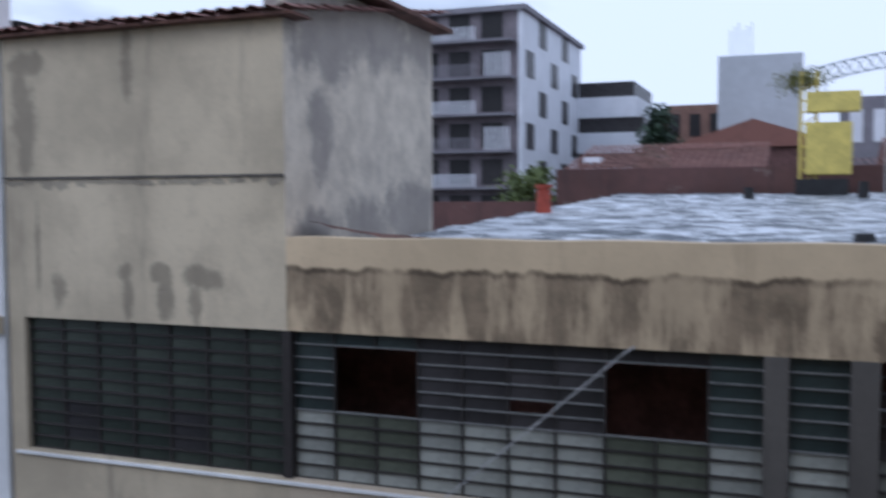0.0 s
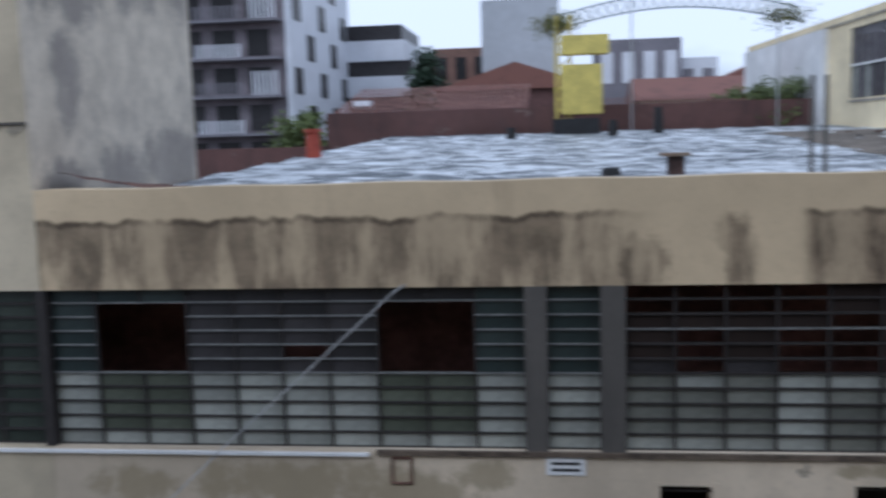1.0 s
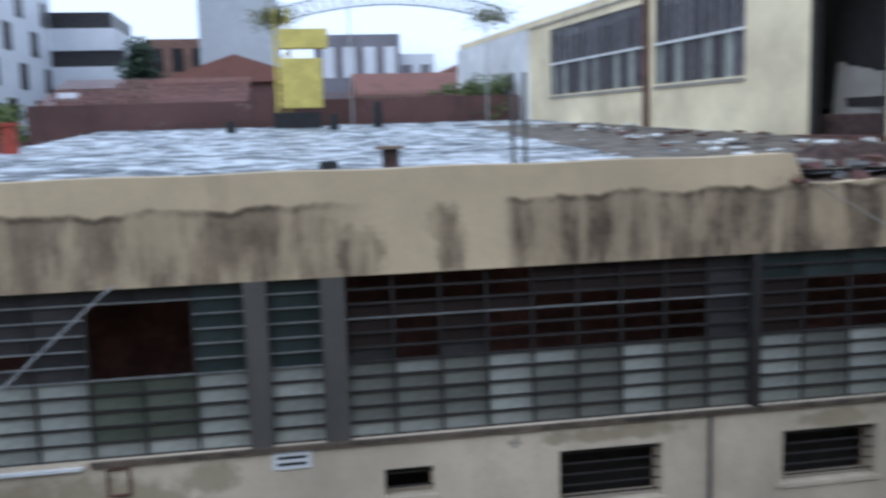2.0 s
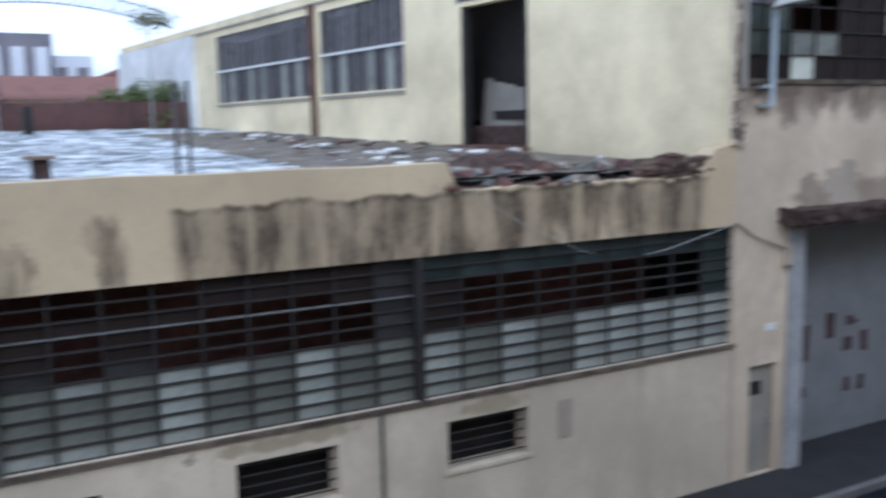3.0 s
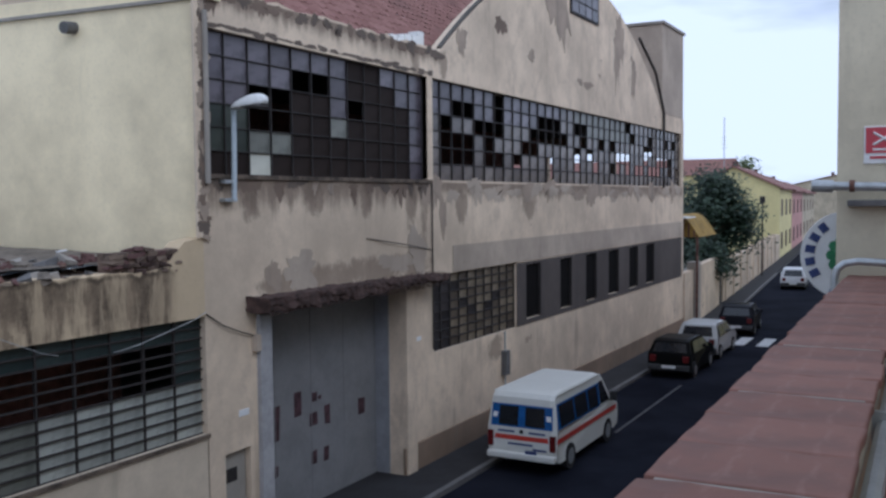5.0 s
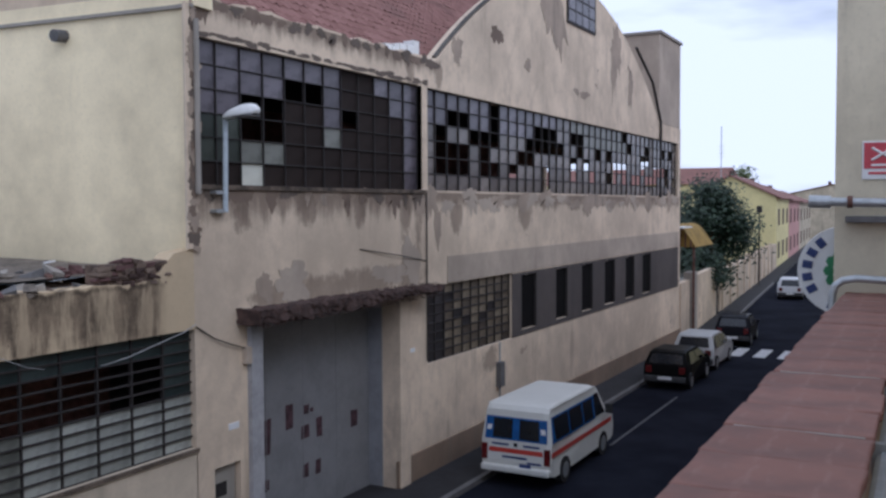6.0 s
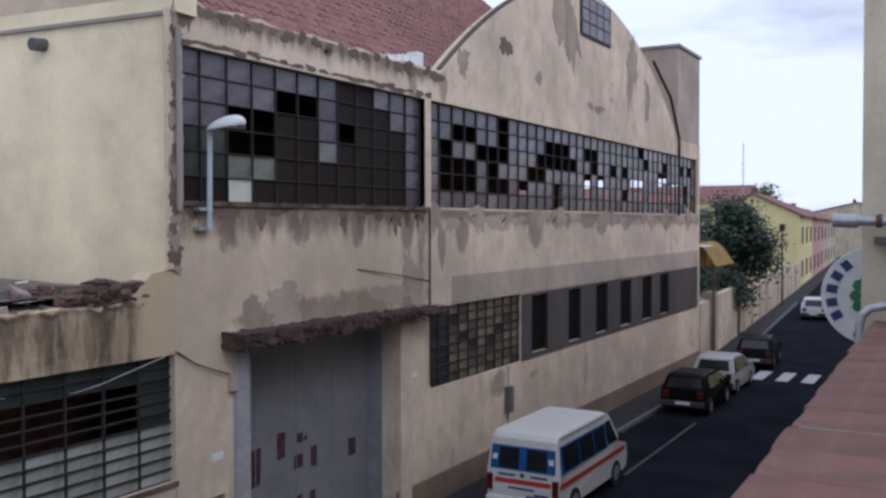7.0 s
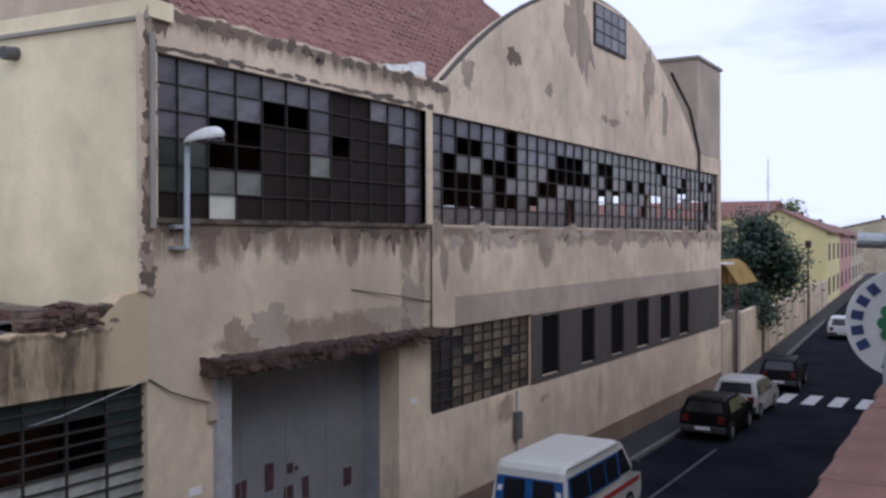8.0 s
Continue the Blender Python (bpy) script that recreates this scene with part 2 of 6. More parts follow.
M_BAR = plain("rusty_glazing_bar", (0.024, 0.0195, 0.018), 0.75)
M_PIER = plaster("dirty_grey_pier", (0.105, 0.095, 0.085), (0.06, 0.055, 0.05), (0.22, 0.2, 0.17), 0.5, 0.66, 0.6)
M_SILL = plain("crumbling_dark_sill", (0.10, 0.075, 0.055), 0.95, 0.0, 0.6, 3)
M_MOSS = plain("dark_mossy_crust", (0.058, 0.034, 0.028), 0.95, 0.0, 0.5, 5)
M_BAR_LIGHT = plain("grey_painted_bar", (0.16, 0.16, 0.155), 0.6)
M_PLINTH = plaster("plinth", (0.25, 0.175, 0.12), (0.2, 0.16, 0.12), (0.3, 0.25, 0.19), 0.5, 0.7, 0.5)
M_GATE = plain("grey_painted_sheet", (0.215, 0.213, 0.22), 0.55, 0.0, 0.1, 1.5)
M_JAMB = plain("pale_grey_jamb_paint", (0.34, 0.335, 0.34), 0.8, 0.0, 0.18, 1.5)
M_REVEAL = plain("grey_blue_reveal_paint", (0.26, 0.262, 0.28), 0.7, 0.0, 0.15, 1.2)
M_RUST = plain("rust_brown", (0.12, 0.06, 0.045), 0.9, 0.0, 0.45, 4)
M_STEEL = plain("galvanised_steel", (0.42, 0.44, 0.45), 0.45, 0.6, 0.12)
M_BLACK = plain("black_rubber", (0.02, 0.02, 0.021), 0.8)
M_GLASS_DARK = plain("dark_vehicle_glass", (0.012, 0.014, 0.018), 0.06, 0.0, 0.1)
M_WHITE = plain("white_paint", (0.75, 0.75, 0.73), 0.35, 0.0, 0.05)
M_BRICKRED = plain("brick_red", (0.125, 0.066, 0.06), 0.9, 0.0, 0.3, 3)


def asphalt():
    n = Nodes("asphalt")
    big, fine = n.noise(0.4, 6), n.noise(60, 3)
    col = n.mix(n.step(big, 0.35, 0.65), (0.0095, 0.0105, 0.0165), (0.017, 0.0185, 0.027))
    col = n.mix(n.math("MULTIPLY", n.step(fine, 0.55, 0.7), 0.3), col, (0.04, 0.04, 0.045))
    return n.done(col, 0.95, fine, 0.006, 0.5, Specular_IOR_Level=0.02)


M_ASPHALT = asphalt()
M_MORTAR = plain("brown_mortar_rubble", (0.13, 0.09, 0.068), 0.95, 0.0, 0.55, 4)
M_PAVE = plain("pavement_asphalt", (0.019, 0.018, 0.020), 0.95, 0.0, 0.25, 1.5)
M_KERB = plain("kerb_stone", (0.125, 0.12, 0.118), 0.85, 0.0, 0.2, 3)
M_LINE_WORN = plain("worn_road_paint", (0.075, 0.075, 0.08), 0.8, 0.0, 0.5, 10)
M_LINE = plain("road_paint", (0.5, 0.5, 0.5), 0.7, 0.0, 0.25, 8)
M_EARTH = plain("far_ground", (0.14, 0.13, 0.11), 0.95, 0.0, 0.3, 0.2)


def membrane():
    n = Nodes("aluminium_roof_membrane")
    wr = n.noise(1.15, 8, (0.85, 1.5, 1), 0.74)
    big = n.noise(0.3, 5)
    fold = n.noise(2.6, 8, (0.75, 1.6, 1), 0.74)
    # wrinkle noises also paint bright sheen and dark crease shade into the colour
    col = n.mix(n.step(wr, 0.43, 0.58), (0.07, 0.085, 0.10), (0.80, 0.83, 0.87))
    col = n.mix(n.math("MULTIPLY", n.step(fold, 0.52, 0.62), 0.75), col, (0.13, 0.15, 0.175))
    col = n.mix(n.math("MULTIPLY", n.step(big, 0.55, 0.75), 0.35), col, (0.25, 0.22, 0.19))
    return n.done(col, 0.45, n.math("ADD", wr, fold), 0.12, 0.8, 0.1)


M_MEMBRANE = membrane()
M_GRAVEL = plain("roof_gravel", (0.15, 0.125, 0.10), 0.95, 0.0, 0.5, 2)


def tiles_mat(name, a, b, single=False):
    n = Nodes(name)
    big, fine = n.noise(0.8, 5), n.noise(14, 4)
    col = n.mix(n.random() if single else n.island(), a, b)
    col = n.mix(n.math("MULTIPLY", n.step(big, 0.5, 0.7), 0.5), col, (0.10, 0.055, 0.045))
    return n.done(col, 0.9, fine, 0.01, 0.4)


M_TILE = tiles_mat("clay_roof_tile", (0.20, 0.095, 0.078), (0.27, 0.14, 0.118))
M_TILE_ONE = tiles_mat("clay_roof_tile_loose", (0.20, 0.095, 0.078), (0.27, 0.14, 0.118), True)
M_TILE_FAR = tiles_mat("clay_roof_tile_far", (0.19, 0.085, 0.068), (0.24, 0.115, 0.09))


def coping_mat():
    n = Nodes("terracotta_coping")
    big, fine = n.noise(2.2, 6), n.noise(40, 4)
    streak = n.noise(1.0, 4, (3, 14, 3))
    col = n.mix(n.random(), (0.175, 0.080, 0.058), (0.225, 0.106, 0.078))
    col = n.mix(n.math("MULTIPLY", n.step(big, 0.45, 0.7), 0.55), col, (0.105, 0.06, 0.05))
    col = n.mix(n.math("MULTIPLY", n.step(streak, 0.55, 0.7), 0.4), col, (0.25, 0.145, 0.12))
    return n.done(col, 0.8, fine, 0.004, 0.5)


M_COPING = coping_mat()


def pane_mat(name, a, b, rough, dirt=0.5, shine=0.5):
    n = Nodes(name)
    spots, grain = n.noise(3.0, 5), n.noise(25, 3)
    col = n.mix(n.random(), a, b)
    col = n.mix(n.math("MULTIPLY", n.step(spots, 0.45, 0.7), dirt), col, [c * 0.45 for c in a])
    return n.done(col, rough, grain, 0.002, 0.3, Specular_IOR_Level=shine)


M_PANE_WHITE = pane_mat("frosted_white_pane", (0.25, 0.258, 0.235), (0.41, 0.42, 0.38), 0.35, 0.5, 0.3)
M_PANE_GREEN = pane_mat("dirty_green_pane", (0.026, 0.034, 0.028), (0.052, 0.062, 0.050), 0.3, 0.5, 0.35)
M_PANE_GREY = pane_mat("dusty_grey_pane", (0.022, 0.021, 0.022), (0.05, 0.046, 0.048), 0.4, 0.5, 0.25)
M_PANE_MID = pane_mat("clouded_and_sky_grey_pane", (0.12, 0.122, 0.106), (0.205, 0.208, 0.18), 0.35, 0.5, 0.3)
M_PANE_OLIVE = pane_mat("olive_dusty_pane", (0.072, 0.08, 0.06), (0.12, 0.13, 0.10), 0.35, 0.5, 0.3)
# bluish base colour holds reflected sky; the darker spots are dust
M_PANE_SKY = pane_mat("sky_tinted_dusty_pane", (0.070, 0.060, 0.070), (0.165, 0.145, 0.165), 0.25, 0.6, 0.35)
# tan range paints outside brightness into the upper window glass
M_PANE_SKY_TAN = pane_mat("sky_brightened_pane", (0.08, 0.068, 0.06), (0.22, 0.19, 0.168), 0.25, 0.5, 0.35)
M_PANE_SCREEN = pane_mat("dark_screened_pane", (0.022, 0.0155, 0.013), (0.028, 0.020, 0.017), 0.7, 0.4, 0.12)
M_PANE_TEAL = pane_mat("dark_teal_pane", (0.02, 0.03, 0.03), (0.04, 0.052, 0.05), 0.3, 0.5, 0.3)
M_PANE_CREAM = pane_mat("cream_screened_pane", (0.07, 0.055, 0.042), (0.22, 0.18, 0.125), 0.5, 0.6, 0.3)
M_PANE_CARD = pane_mat("pale_board", (0.52, 0.52, 0.45), (0.58, 0.58, 0.5), 0.7, 0.2)


# ---------------------------------------------------------------- mesh helpers
def mesh_of(name, bm, material):
    me = bpy.data.meshes.new(name)
    bm.normal_update()
    bm.to_mesh(me)
    bm.free()
    for m in material if isinstance(material, (list, tuple)) else [material]:
        me.materials.append(m)
    return me


def part(name, bm, material, parent=None, label=""):
    ob = new(name, mesh_of(name, bm, material))
    ob.parent = parent
    if label:
        tagged(ob, label)
    return ob


def shared(name, mesh, parent, at=(0, 0, 0), rz=0.0):
    ob = new(name, mesh)
    ob.parent = parent
    ob.location = at
    ob.rotation_euler = (0, 0, rz)
    return ob


def base(name, label, category, at=(0, 0, 0), rz=0.0, group="", kind=""):
    ob = new(name)
    ob.location = at
    ob.rotation_euler = (0, 0, radians(rz))
    ob.empty_display_size = 0.2
    return tagged(ob, label, category, group, kind)


def add_box(bm, x0, x1, y0, y1, z0, z1, bevel=0.0):
    vs = [bm.verts.new((x, y, z)) for x in (x0, x1) for y in (y0, y1) for z in (z0, z1)]
    faces = [bm.faces.new([vs[i] for i in q]) for q in ((0, 1, 3, 2), (4, 6, 7, 5), (0, 4, 5, 1), (2, 3, 7, 6), (0, 2, 6, 4), (1, 5, 7, 3))]
    if bevel:
        edges = {e for f in faces for e in f.edges}
        bmesh.ops.bevel(bm, geom=list(edges), offset=bevel, segments=2, affect="EDGES", profile=0.5)
    return vs


def box_bm(*a, bevel=0.0):
    bm = bmesh.new()
    add_box(bm, *a, bevel=bevel)
    return bm


def add_tube(bm, a, b, r, n=8, r2=None):
    a, b = Vector(a), Vector(b)
    d = (b - a).normalized()
    up = Vector((0, 0, 1)) if abs(d.z) < 0.9 else Vector((1, 0, 0))
    u = d.cross(up).normalized()
    v = d.cross(u)
    rings = []
    for p, q in ((a, r), (b, r if r2 is None else r2)):
        rings.append([bm.verts.new(p + q * (math.cos(2 * math.pi * k / n) * u + math.sin(2 * math.pi * k / n) * v)) for k in range(n)])
    for k in range(n):
        bm.faces.new([rings[0][k], rings[0][(k + 1) % n], rings[1][(k + 1) % n], rings[1][k]])
    bm.faces.new(rings[0])
    bm.faces.new(rings[1][::-1])


def tube_bm(pts, r, n=8):
    """One bent tube through the points."""
    bm = bmesh.new()
    pts = [Vector(p) for p in pts]
    rings, u = [], None
    for i, p in enumerate(pts):
        d = (pts[min(i + 1, len(pts) - 1)] - pts[max(i - 1, 0)]).normalized()
        if u is None:
            u = d.cross(Vector((0, 0, 1)) if abs(d.z) < 0.9 else Vector((1, 0, 0))).normalized()
        u = (u - d * u.dot(d)).normalized()
        v = d.cross(u)
        rings.append([bm.verts.new(p + r * (math.cos(2 * math.pi * k / n) * u + math.sin(2 * math.pi * k / n) * v)) for k in range(n)])
    for a, b in zip(rings, rings[1:]):
        for k in range(n):
            bm.faces.new([a[k], a[(k + 1) % n], b[(k + 1) % n], b[k]])
    bm.faces.new(rings[0])
    bm.faces.new(rings[-1][::-1])
    return bm


def wall_bm(a0, a1, b0, b1, holes, thick, roofline=None, depth0=0.0, fine=0.3):
    """A wall in the plane of a (along) and b (up), with openings right through; roofline(a) may raise its top edge."""
    aa = sorted({a0, a1, *[v for h in holes for v in h[:2]], *([] if roofline is None else np.arange(a0, a1, fine).tolist())})
    bb = sorted({b0, b1, *[v for h in holes for v in h[2:]]})
    bm, memo = bmesh.new(), {}

    def vert(i, j, d):
        if (i, j, d) not in memo:
            z = bb[j]
            if roofline is not None and j == len(bb) - 1:
                z = roofline(aa[i])
            memo[i, j, d] = bm.verts.new((aa[i], depth0 + d * thick, z))
        return memo[i, j, d]

    def solid(i, j):
        if not (0 <= i < len(aa) - 1 and 0 <= j < len(bb) - 1):
            return False
        ca, cb = (aa[i] + aa[i + 1]) / 2, (bb[j] + bb[j + 1]) / 2
        return not any(h[0] < ca < h[1] and h[2] < cb < h[3] for h in holes)

    for i in range(len(aa) - 1):
        for j in range(len(bb) - 1):
            if not solid(i, j):
                continue
            bm.faces.new([vert(i, j, 0), vert(i + 1, j, 0), vert(i + 1, j + 1, 0), vert(i, j + 1, 0)])
            bm.faces.new([vert(i, j, 1), vert(i, j + 1, 1), vert(i + 1, j + 1, 1), vert(i + 1, j, 1)])
            for di, dj, e in ((-1, 0, ((i, j), (i, j + 1))), (1, 0, ((i + 1, j + 1), (i + 1, j))), (0, -1, ((i + 1, j), (i, j))), (0, 1, ((i, j + 1), (i + 1, j + 1)))):
                if not solid(i + di, j + dj):
                    (p, q), (r, s) = e
                    bm.faces.new([vert(p, q, 0), vert(r, s, 0), vert(r, s, 1), vert(p, q, 1)])
    return bm


PANE_MESHES = {}


def pane_mesh(w, h, material):
    key = (round(w, 3), round(h, 3), material.name)
    if key not in PANE_MESHES:
        PANE_MESHES[key] = mesh_of("pane", box_bm(0.0, w, 0.0, 0.008, 0.0, h), material)
    return PANE_MESHES[key]


def glazed(name, label, x0, x1, z0, z1, cols, zs, y, pick, bar=M_BAR, bar_w=0.035, light_rows=(), void=None):
    """A steel window of many small panes. zs: heights of the cross bars; pick(col, row from the bottom): a material or None for a broken pane."""
    win = base(name, label, "window", (0, 0, 0), kind="structure")
    step = (x1 - x0) / cols
    for k in range(cols + 1):
        x = x0 + k * step
        if void is not None and 0 < k < cols and void(k - 1, 6) and void(k, 6):
            low, high = [z0, *[z for z in zs if z0 < z < z1], z1][5], [z0, *[z for z in zs if z0 < z < z1], z1][10]
            part("upright_bar", box_bm(x - bar_w / 2, x + bar_w / 2, y - 0.03, y + 0.03, z0, low), bar, win)
            part("upright_bar", box_bm(x - bar_w / 2, x + bar_w / 2, y - 0.03, y + 0.03, high, z1), bar, win)
            continue
        part("upright_bar", box_bm(x - bar_w / 2, x + bar_w / 2, y - 0.03, y + 0.03, z0, z1), bar, win)
    full = [z0, *[z for z in zs if z0 < z < z1], z1]
    for i, z in enumerate(full):
        c0 = 0
        while c0 < cols:
            open_here = void is not None and 0 < i < len(full) - 1 and void(c0, i - 1) and void(c0, i)
            c1 = c0 + 1
            while c1 < cols and (void is not None and 0 < i < len(full) - 1 and void(c1, i - 1) and void(c1, i)) == open_here:
                c1 += 1
            if not open_here:
                part("cross_bar", box_bm(x0 + c0 * step, x0 + c1 * step, y - 0.036, y + 0.024, z - bar_w * (0.3 if z in light_rows else 0.4), z + bar_w * (0.3 if z in light_rows else 0.4)), M_BAR_LIGHT if z in light_rows else bar, win)
            c0 = c1
    levels = [z0, *[z for z in zs if z0 < z < z1], z1]
    for c in range(cols):
        for r, (a, b) in enumerate(zip(levels, levels[1:])):
            m = pick(c, r)
            if m is not None:
                shared("pane", pane_mesh(step - 0.01, b - a - 0.006, m), win, (x0 + c * step + 0.005, y + 0.002 + 0.004 * random.random(), a + 0.003))
    return win


PROUD = [0]


def flake_bm(x, z, w, h, rng, y=0.0, proud=None, hang=0.0, n=46):
    """An irregular flake or bare patch lying on a wall; hang lengthens its lower edge into drips."""
    bm = bmesh.new()
    PROUD[0] += 1
    proud = proud or 0.003 + 0.0011 * (PROUD[0] % 9)
    out = []
    ph = [rng.uniform(0, 6.28) for _ in range(4)]
    for k in range(n):
        a = 2 * math.pi * k / n
        r = 1 + 0.22 * math.sin(2 * a + ph[0]) + 0.16 * math.sin(3 * a + ph[1]) + 0.10 * math.sin(7 * a + ph[2]) + 0.08 * math.sin(13 * a + ph[3]) + rng.uniform(-0.16, 0.12)
        px, pz = 0.5 * w * r * math.cos(a), 0.5 * h * r * math.sin(a)
        if pz < 0 and hang:
            pz *= 1 + hang * rng.random()
        out.append((x + px, z + pz))
    front = [bm.verts.new((px, y - proud, pz)) for px, pz in out]
    back = [bm.verts.new((px, y + 0.002, pz)) for px, pz in out]
    mid = bm.verts.new((x, y - proud, z))
    for k in range(n):
        bm.faces.new([front[k], front[(k + 1) % n], mid])
        bm.faces.new([front[k], back[k], back[(k + 1) % n], front[(k + 1) % n]])
    bmesh.ops.recalc_face_normals(bm, faces=bm.faces)
    return bm

# ---------------------------------------------------------------- ground and street
BEND_AT, BEND = 33.0, 4.2
STREET = Matrix.Translation((BEND_AT, 0, 0)) @ Matrix.Rotation(radians(BEND), 4, "Z")


def bend(x):
    """How far the street has swung aside beyond the end of the hall."""
    return math.tan(radians(BEND)) * max(0.0, x - BEND_AT)


def strip_bm(x0, x1, y0, y1, z0, z1):
    """A long slab that follows the bend of the street."""
    bm, rings = bmesh.new(), []
    for x in (x0, BEND_AT, BEND_AT + 1, x1):
        rings.append([bm.verts.new((x, y + bend(x), z)) for y, z in ((y0, z0), (y1, z0), (y1, z1), (y0, z1))])
    for a, b in zip(rings, rings[1:]):
        for k in range(4):
            bm.faces.new([a[k], b[k], b[(k + 1) % 4], a[(k + 1) % 4]])
    bm.faces.new(rings[0])
    bm.faces.new(rings[-1][::-1])
    bmesh.ops.recalc_face_normals(bm, faces=bm.faces)
    return bm


bm = bmesh.new()
vs = [bm.verts.new(v) for v in ((-900, -900, -0.02), (900, -900, -0.02), (900, 900, -0.02), (-900, 900, -0.02))]
bm.faces.new(vs)
tagged(part("ground", bm, M_EARTH), "flat dusty ground around the street", "ground", kind="structure")
bm = bmesh.new()
bmesh.ops.create_grid(bm, x_segments=120, y_segments=8, size=0.5)
for v in bm.verts:
    x = v.co.x * 360 + 80
    v.co = Vector((x, v.co.y * 8.0 - 5.3 + bend(x), 0.0 - 0.02 * (2 * v.co.y) ** 2 + 0.01))
tagged(part("road", bm, M_ASPHALT), "dark worn asphalt road along the factory", "road", kind="structure")
tagged(part("pavement", strip_bm(-100, 250, -1.22, 0.0, -0.1, 0.12), M_PAVE), "narrow dark asphalt pavement under the factory wall", "pavement", kind="structure")
kerb = base("kerb", "grey stone kerb along the factory pavement", "kerb", kind="structure")
kerb_mesh = mesh_of("kerb_stone", box_bm(0.0, 0.99, -0.14, 0.0, -0.1, 0.125, bevel=0.012), M_KERB)
for k in range(-2, 70):
    shared("kerb_stone", kerb_mesh, kerb, (k * 1.0, -1.22 + bend(k), 0), radians(BEND) if k >= BEND_AT else 0.0)
tagged(part("pavement", strip_bm(-100, 250, -10.5, -9.2, -0.1, 0.12), M_PAVE), "narrow asphalt pavement below the terrace house", "pavement", kind="structure")
lines = base("road_marking", "worn white edge line of the parking bay", "road marking", kind="structure")
part("edge_line", box_bm(12.9, 20.2, -3.08, -3.0, 0.0, 0.014), M_LINE_WORN, lines)
zebra = base("zebra_crossing", "white zebra crossing stripes across the road", "zebra crossing", kind="structure")
for k in range(5):
    part("stripe", box_bm(30.1, 32.5, -3.32 - k * 1.02, -2.80 - k * 1.02, 0.0, 0.016), M_LINE, zebra)

# ---------------------------------------------------------------- low block and tall block, one street front
BZ0, BZ1 = 2.60, 4.62
low_holes = [(-23.2, -18.72, BZ0, BZ1), (-18.60, -12.56, BZ0, BZ1), (-12.30, -11.66, BZ0, BZ1), (-11.38, -6.12, BZ0, BZ1), (-6.02, -0.03, BZ0, BZ1),
             (-10.98, -10.37, 1.83, 2.19), (-8.75, -7.36, 1.50, 2.22), (-5.68, -4.29, 1.50, 2.22)]


def low_top(x):
    if x < -5.5:
        return 5.88 + 0.008 * math.sin(3 * x)
    if x < -0.95:
        return 5.50 + 0.016 * math.sin(5.3 * x) + 0.012 * math.sin(17 * x)
    return 5.5 + 0.42 * min(1.0, (x + 0.95) / 0.42) + 0.13 * max(0.0, x + 0.53)


front = tagged(part("wall_low_block", wall_bm(-23.5, -18.655, 0.0, 8.84, low_holes[:1], 0.35), M_FRONT_TALL),
               "tall weathered beige rendered front wall with dark streaks", "wall", kind="structure")
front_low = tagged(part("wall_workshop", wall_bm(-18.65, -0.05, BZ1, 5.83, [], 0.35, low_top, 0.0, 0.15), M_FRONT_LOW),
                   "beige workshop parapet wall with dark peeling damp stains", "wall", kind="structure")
tagged(part("wall_workshop_base", wall_bm(-18.65, -0.05, 0.0, BZ1, low_holes[1:], 0.35), M_FRONT_BASE),
       "beige rendered workshop wall with low barred openings", "wall", kind="structure")
tagged(part("string_course", box_bm(-23.5, -18.66, -0.03, 0.0, 6.70, 6.735), M_PIER), "thin dark string course across the tall wall", "trim", kind="structure")
tagged(part("window_ledge", box_bm(-23.4, -14.5, -0.06, 0.0, 2.525, 2.56), M_WHITEWALL), "thin pale ledge under the long window", "trim", kind="structure")
tagged(part("window_sill", box_bm(-14.4, -0.03, -0.05, 0.0, 2.54, 2.60), M_SILL), "dark crumbling sill under the long window", "trim", kind="structure")
# side wall of the tall block and its roof
bm = wall_bm(0.002, 5.45, 5.2, 8.9, [], 0.3, lambda a: 9.46)
side = part("wall_tall_side", bm, M_SIDE_TALL)
side.matrix_world = Matrix.Translation((-18.65, 0.0, 0)) @ Matrix.Rotation(radians(90), 4, "Z")
tagged(part("verge_tiles", box_bm(-18.99, -18.33, -0.02, 5.75, 9.47, 9.56, bevel=0.02), M_RUST), "dark tile verge along the side wall top", "trim", kind="structure")
tagged(side, "grey-stained rendered side wall rising above the workshop roof", "wall", kind="structure")
tagged(part("wall_tall_back", box_bm(-23.5, -18.95, 5.15, 5.45, 0, 9.6), M_SIDE_TALL), "plain rendered back wall of the tall block", "wall", kind="structure")
tagged(part("wall_tall_far", box_bm(-23.5, -23.2, 0.35, 5.15, 0, 9.0), M_SIDE_TALL), "plain rendered end wall of the tall block", "wall", kind="structure")


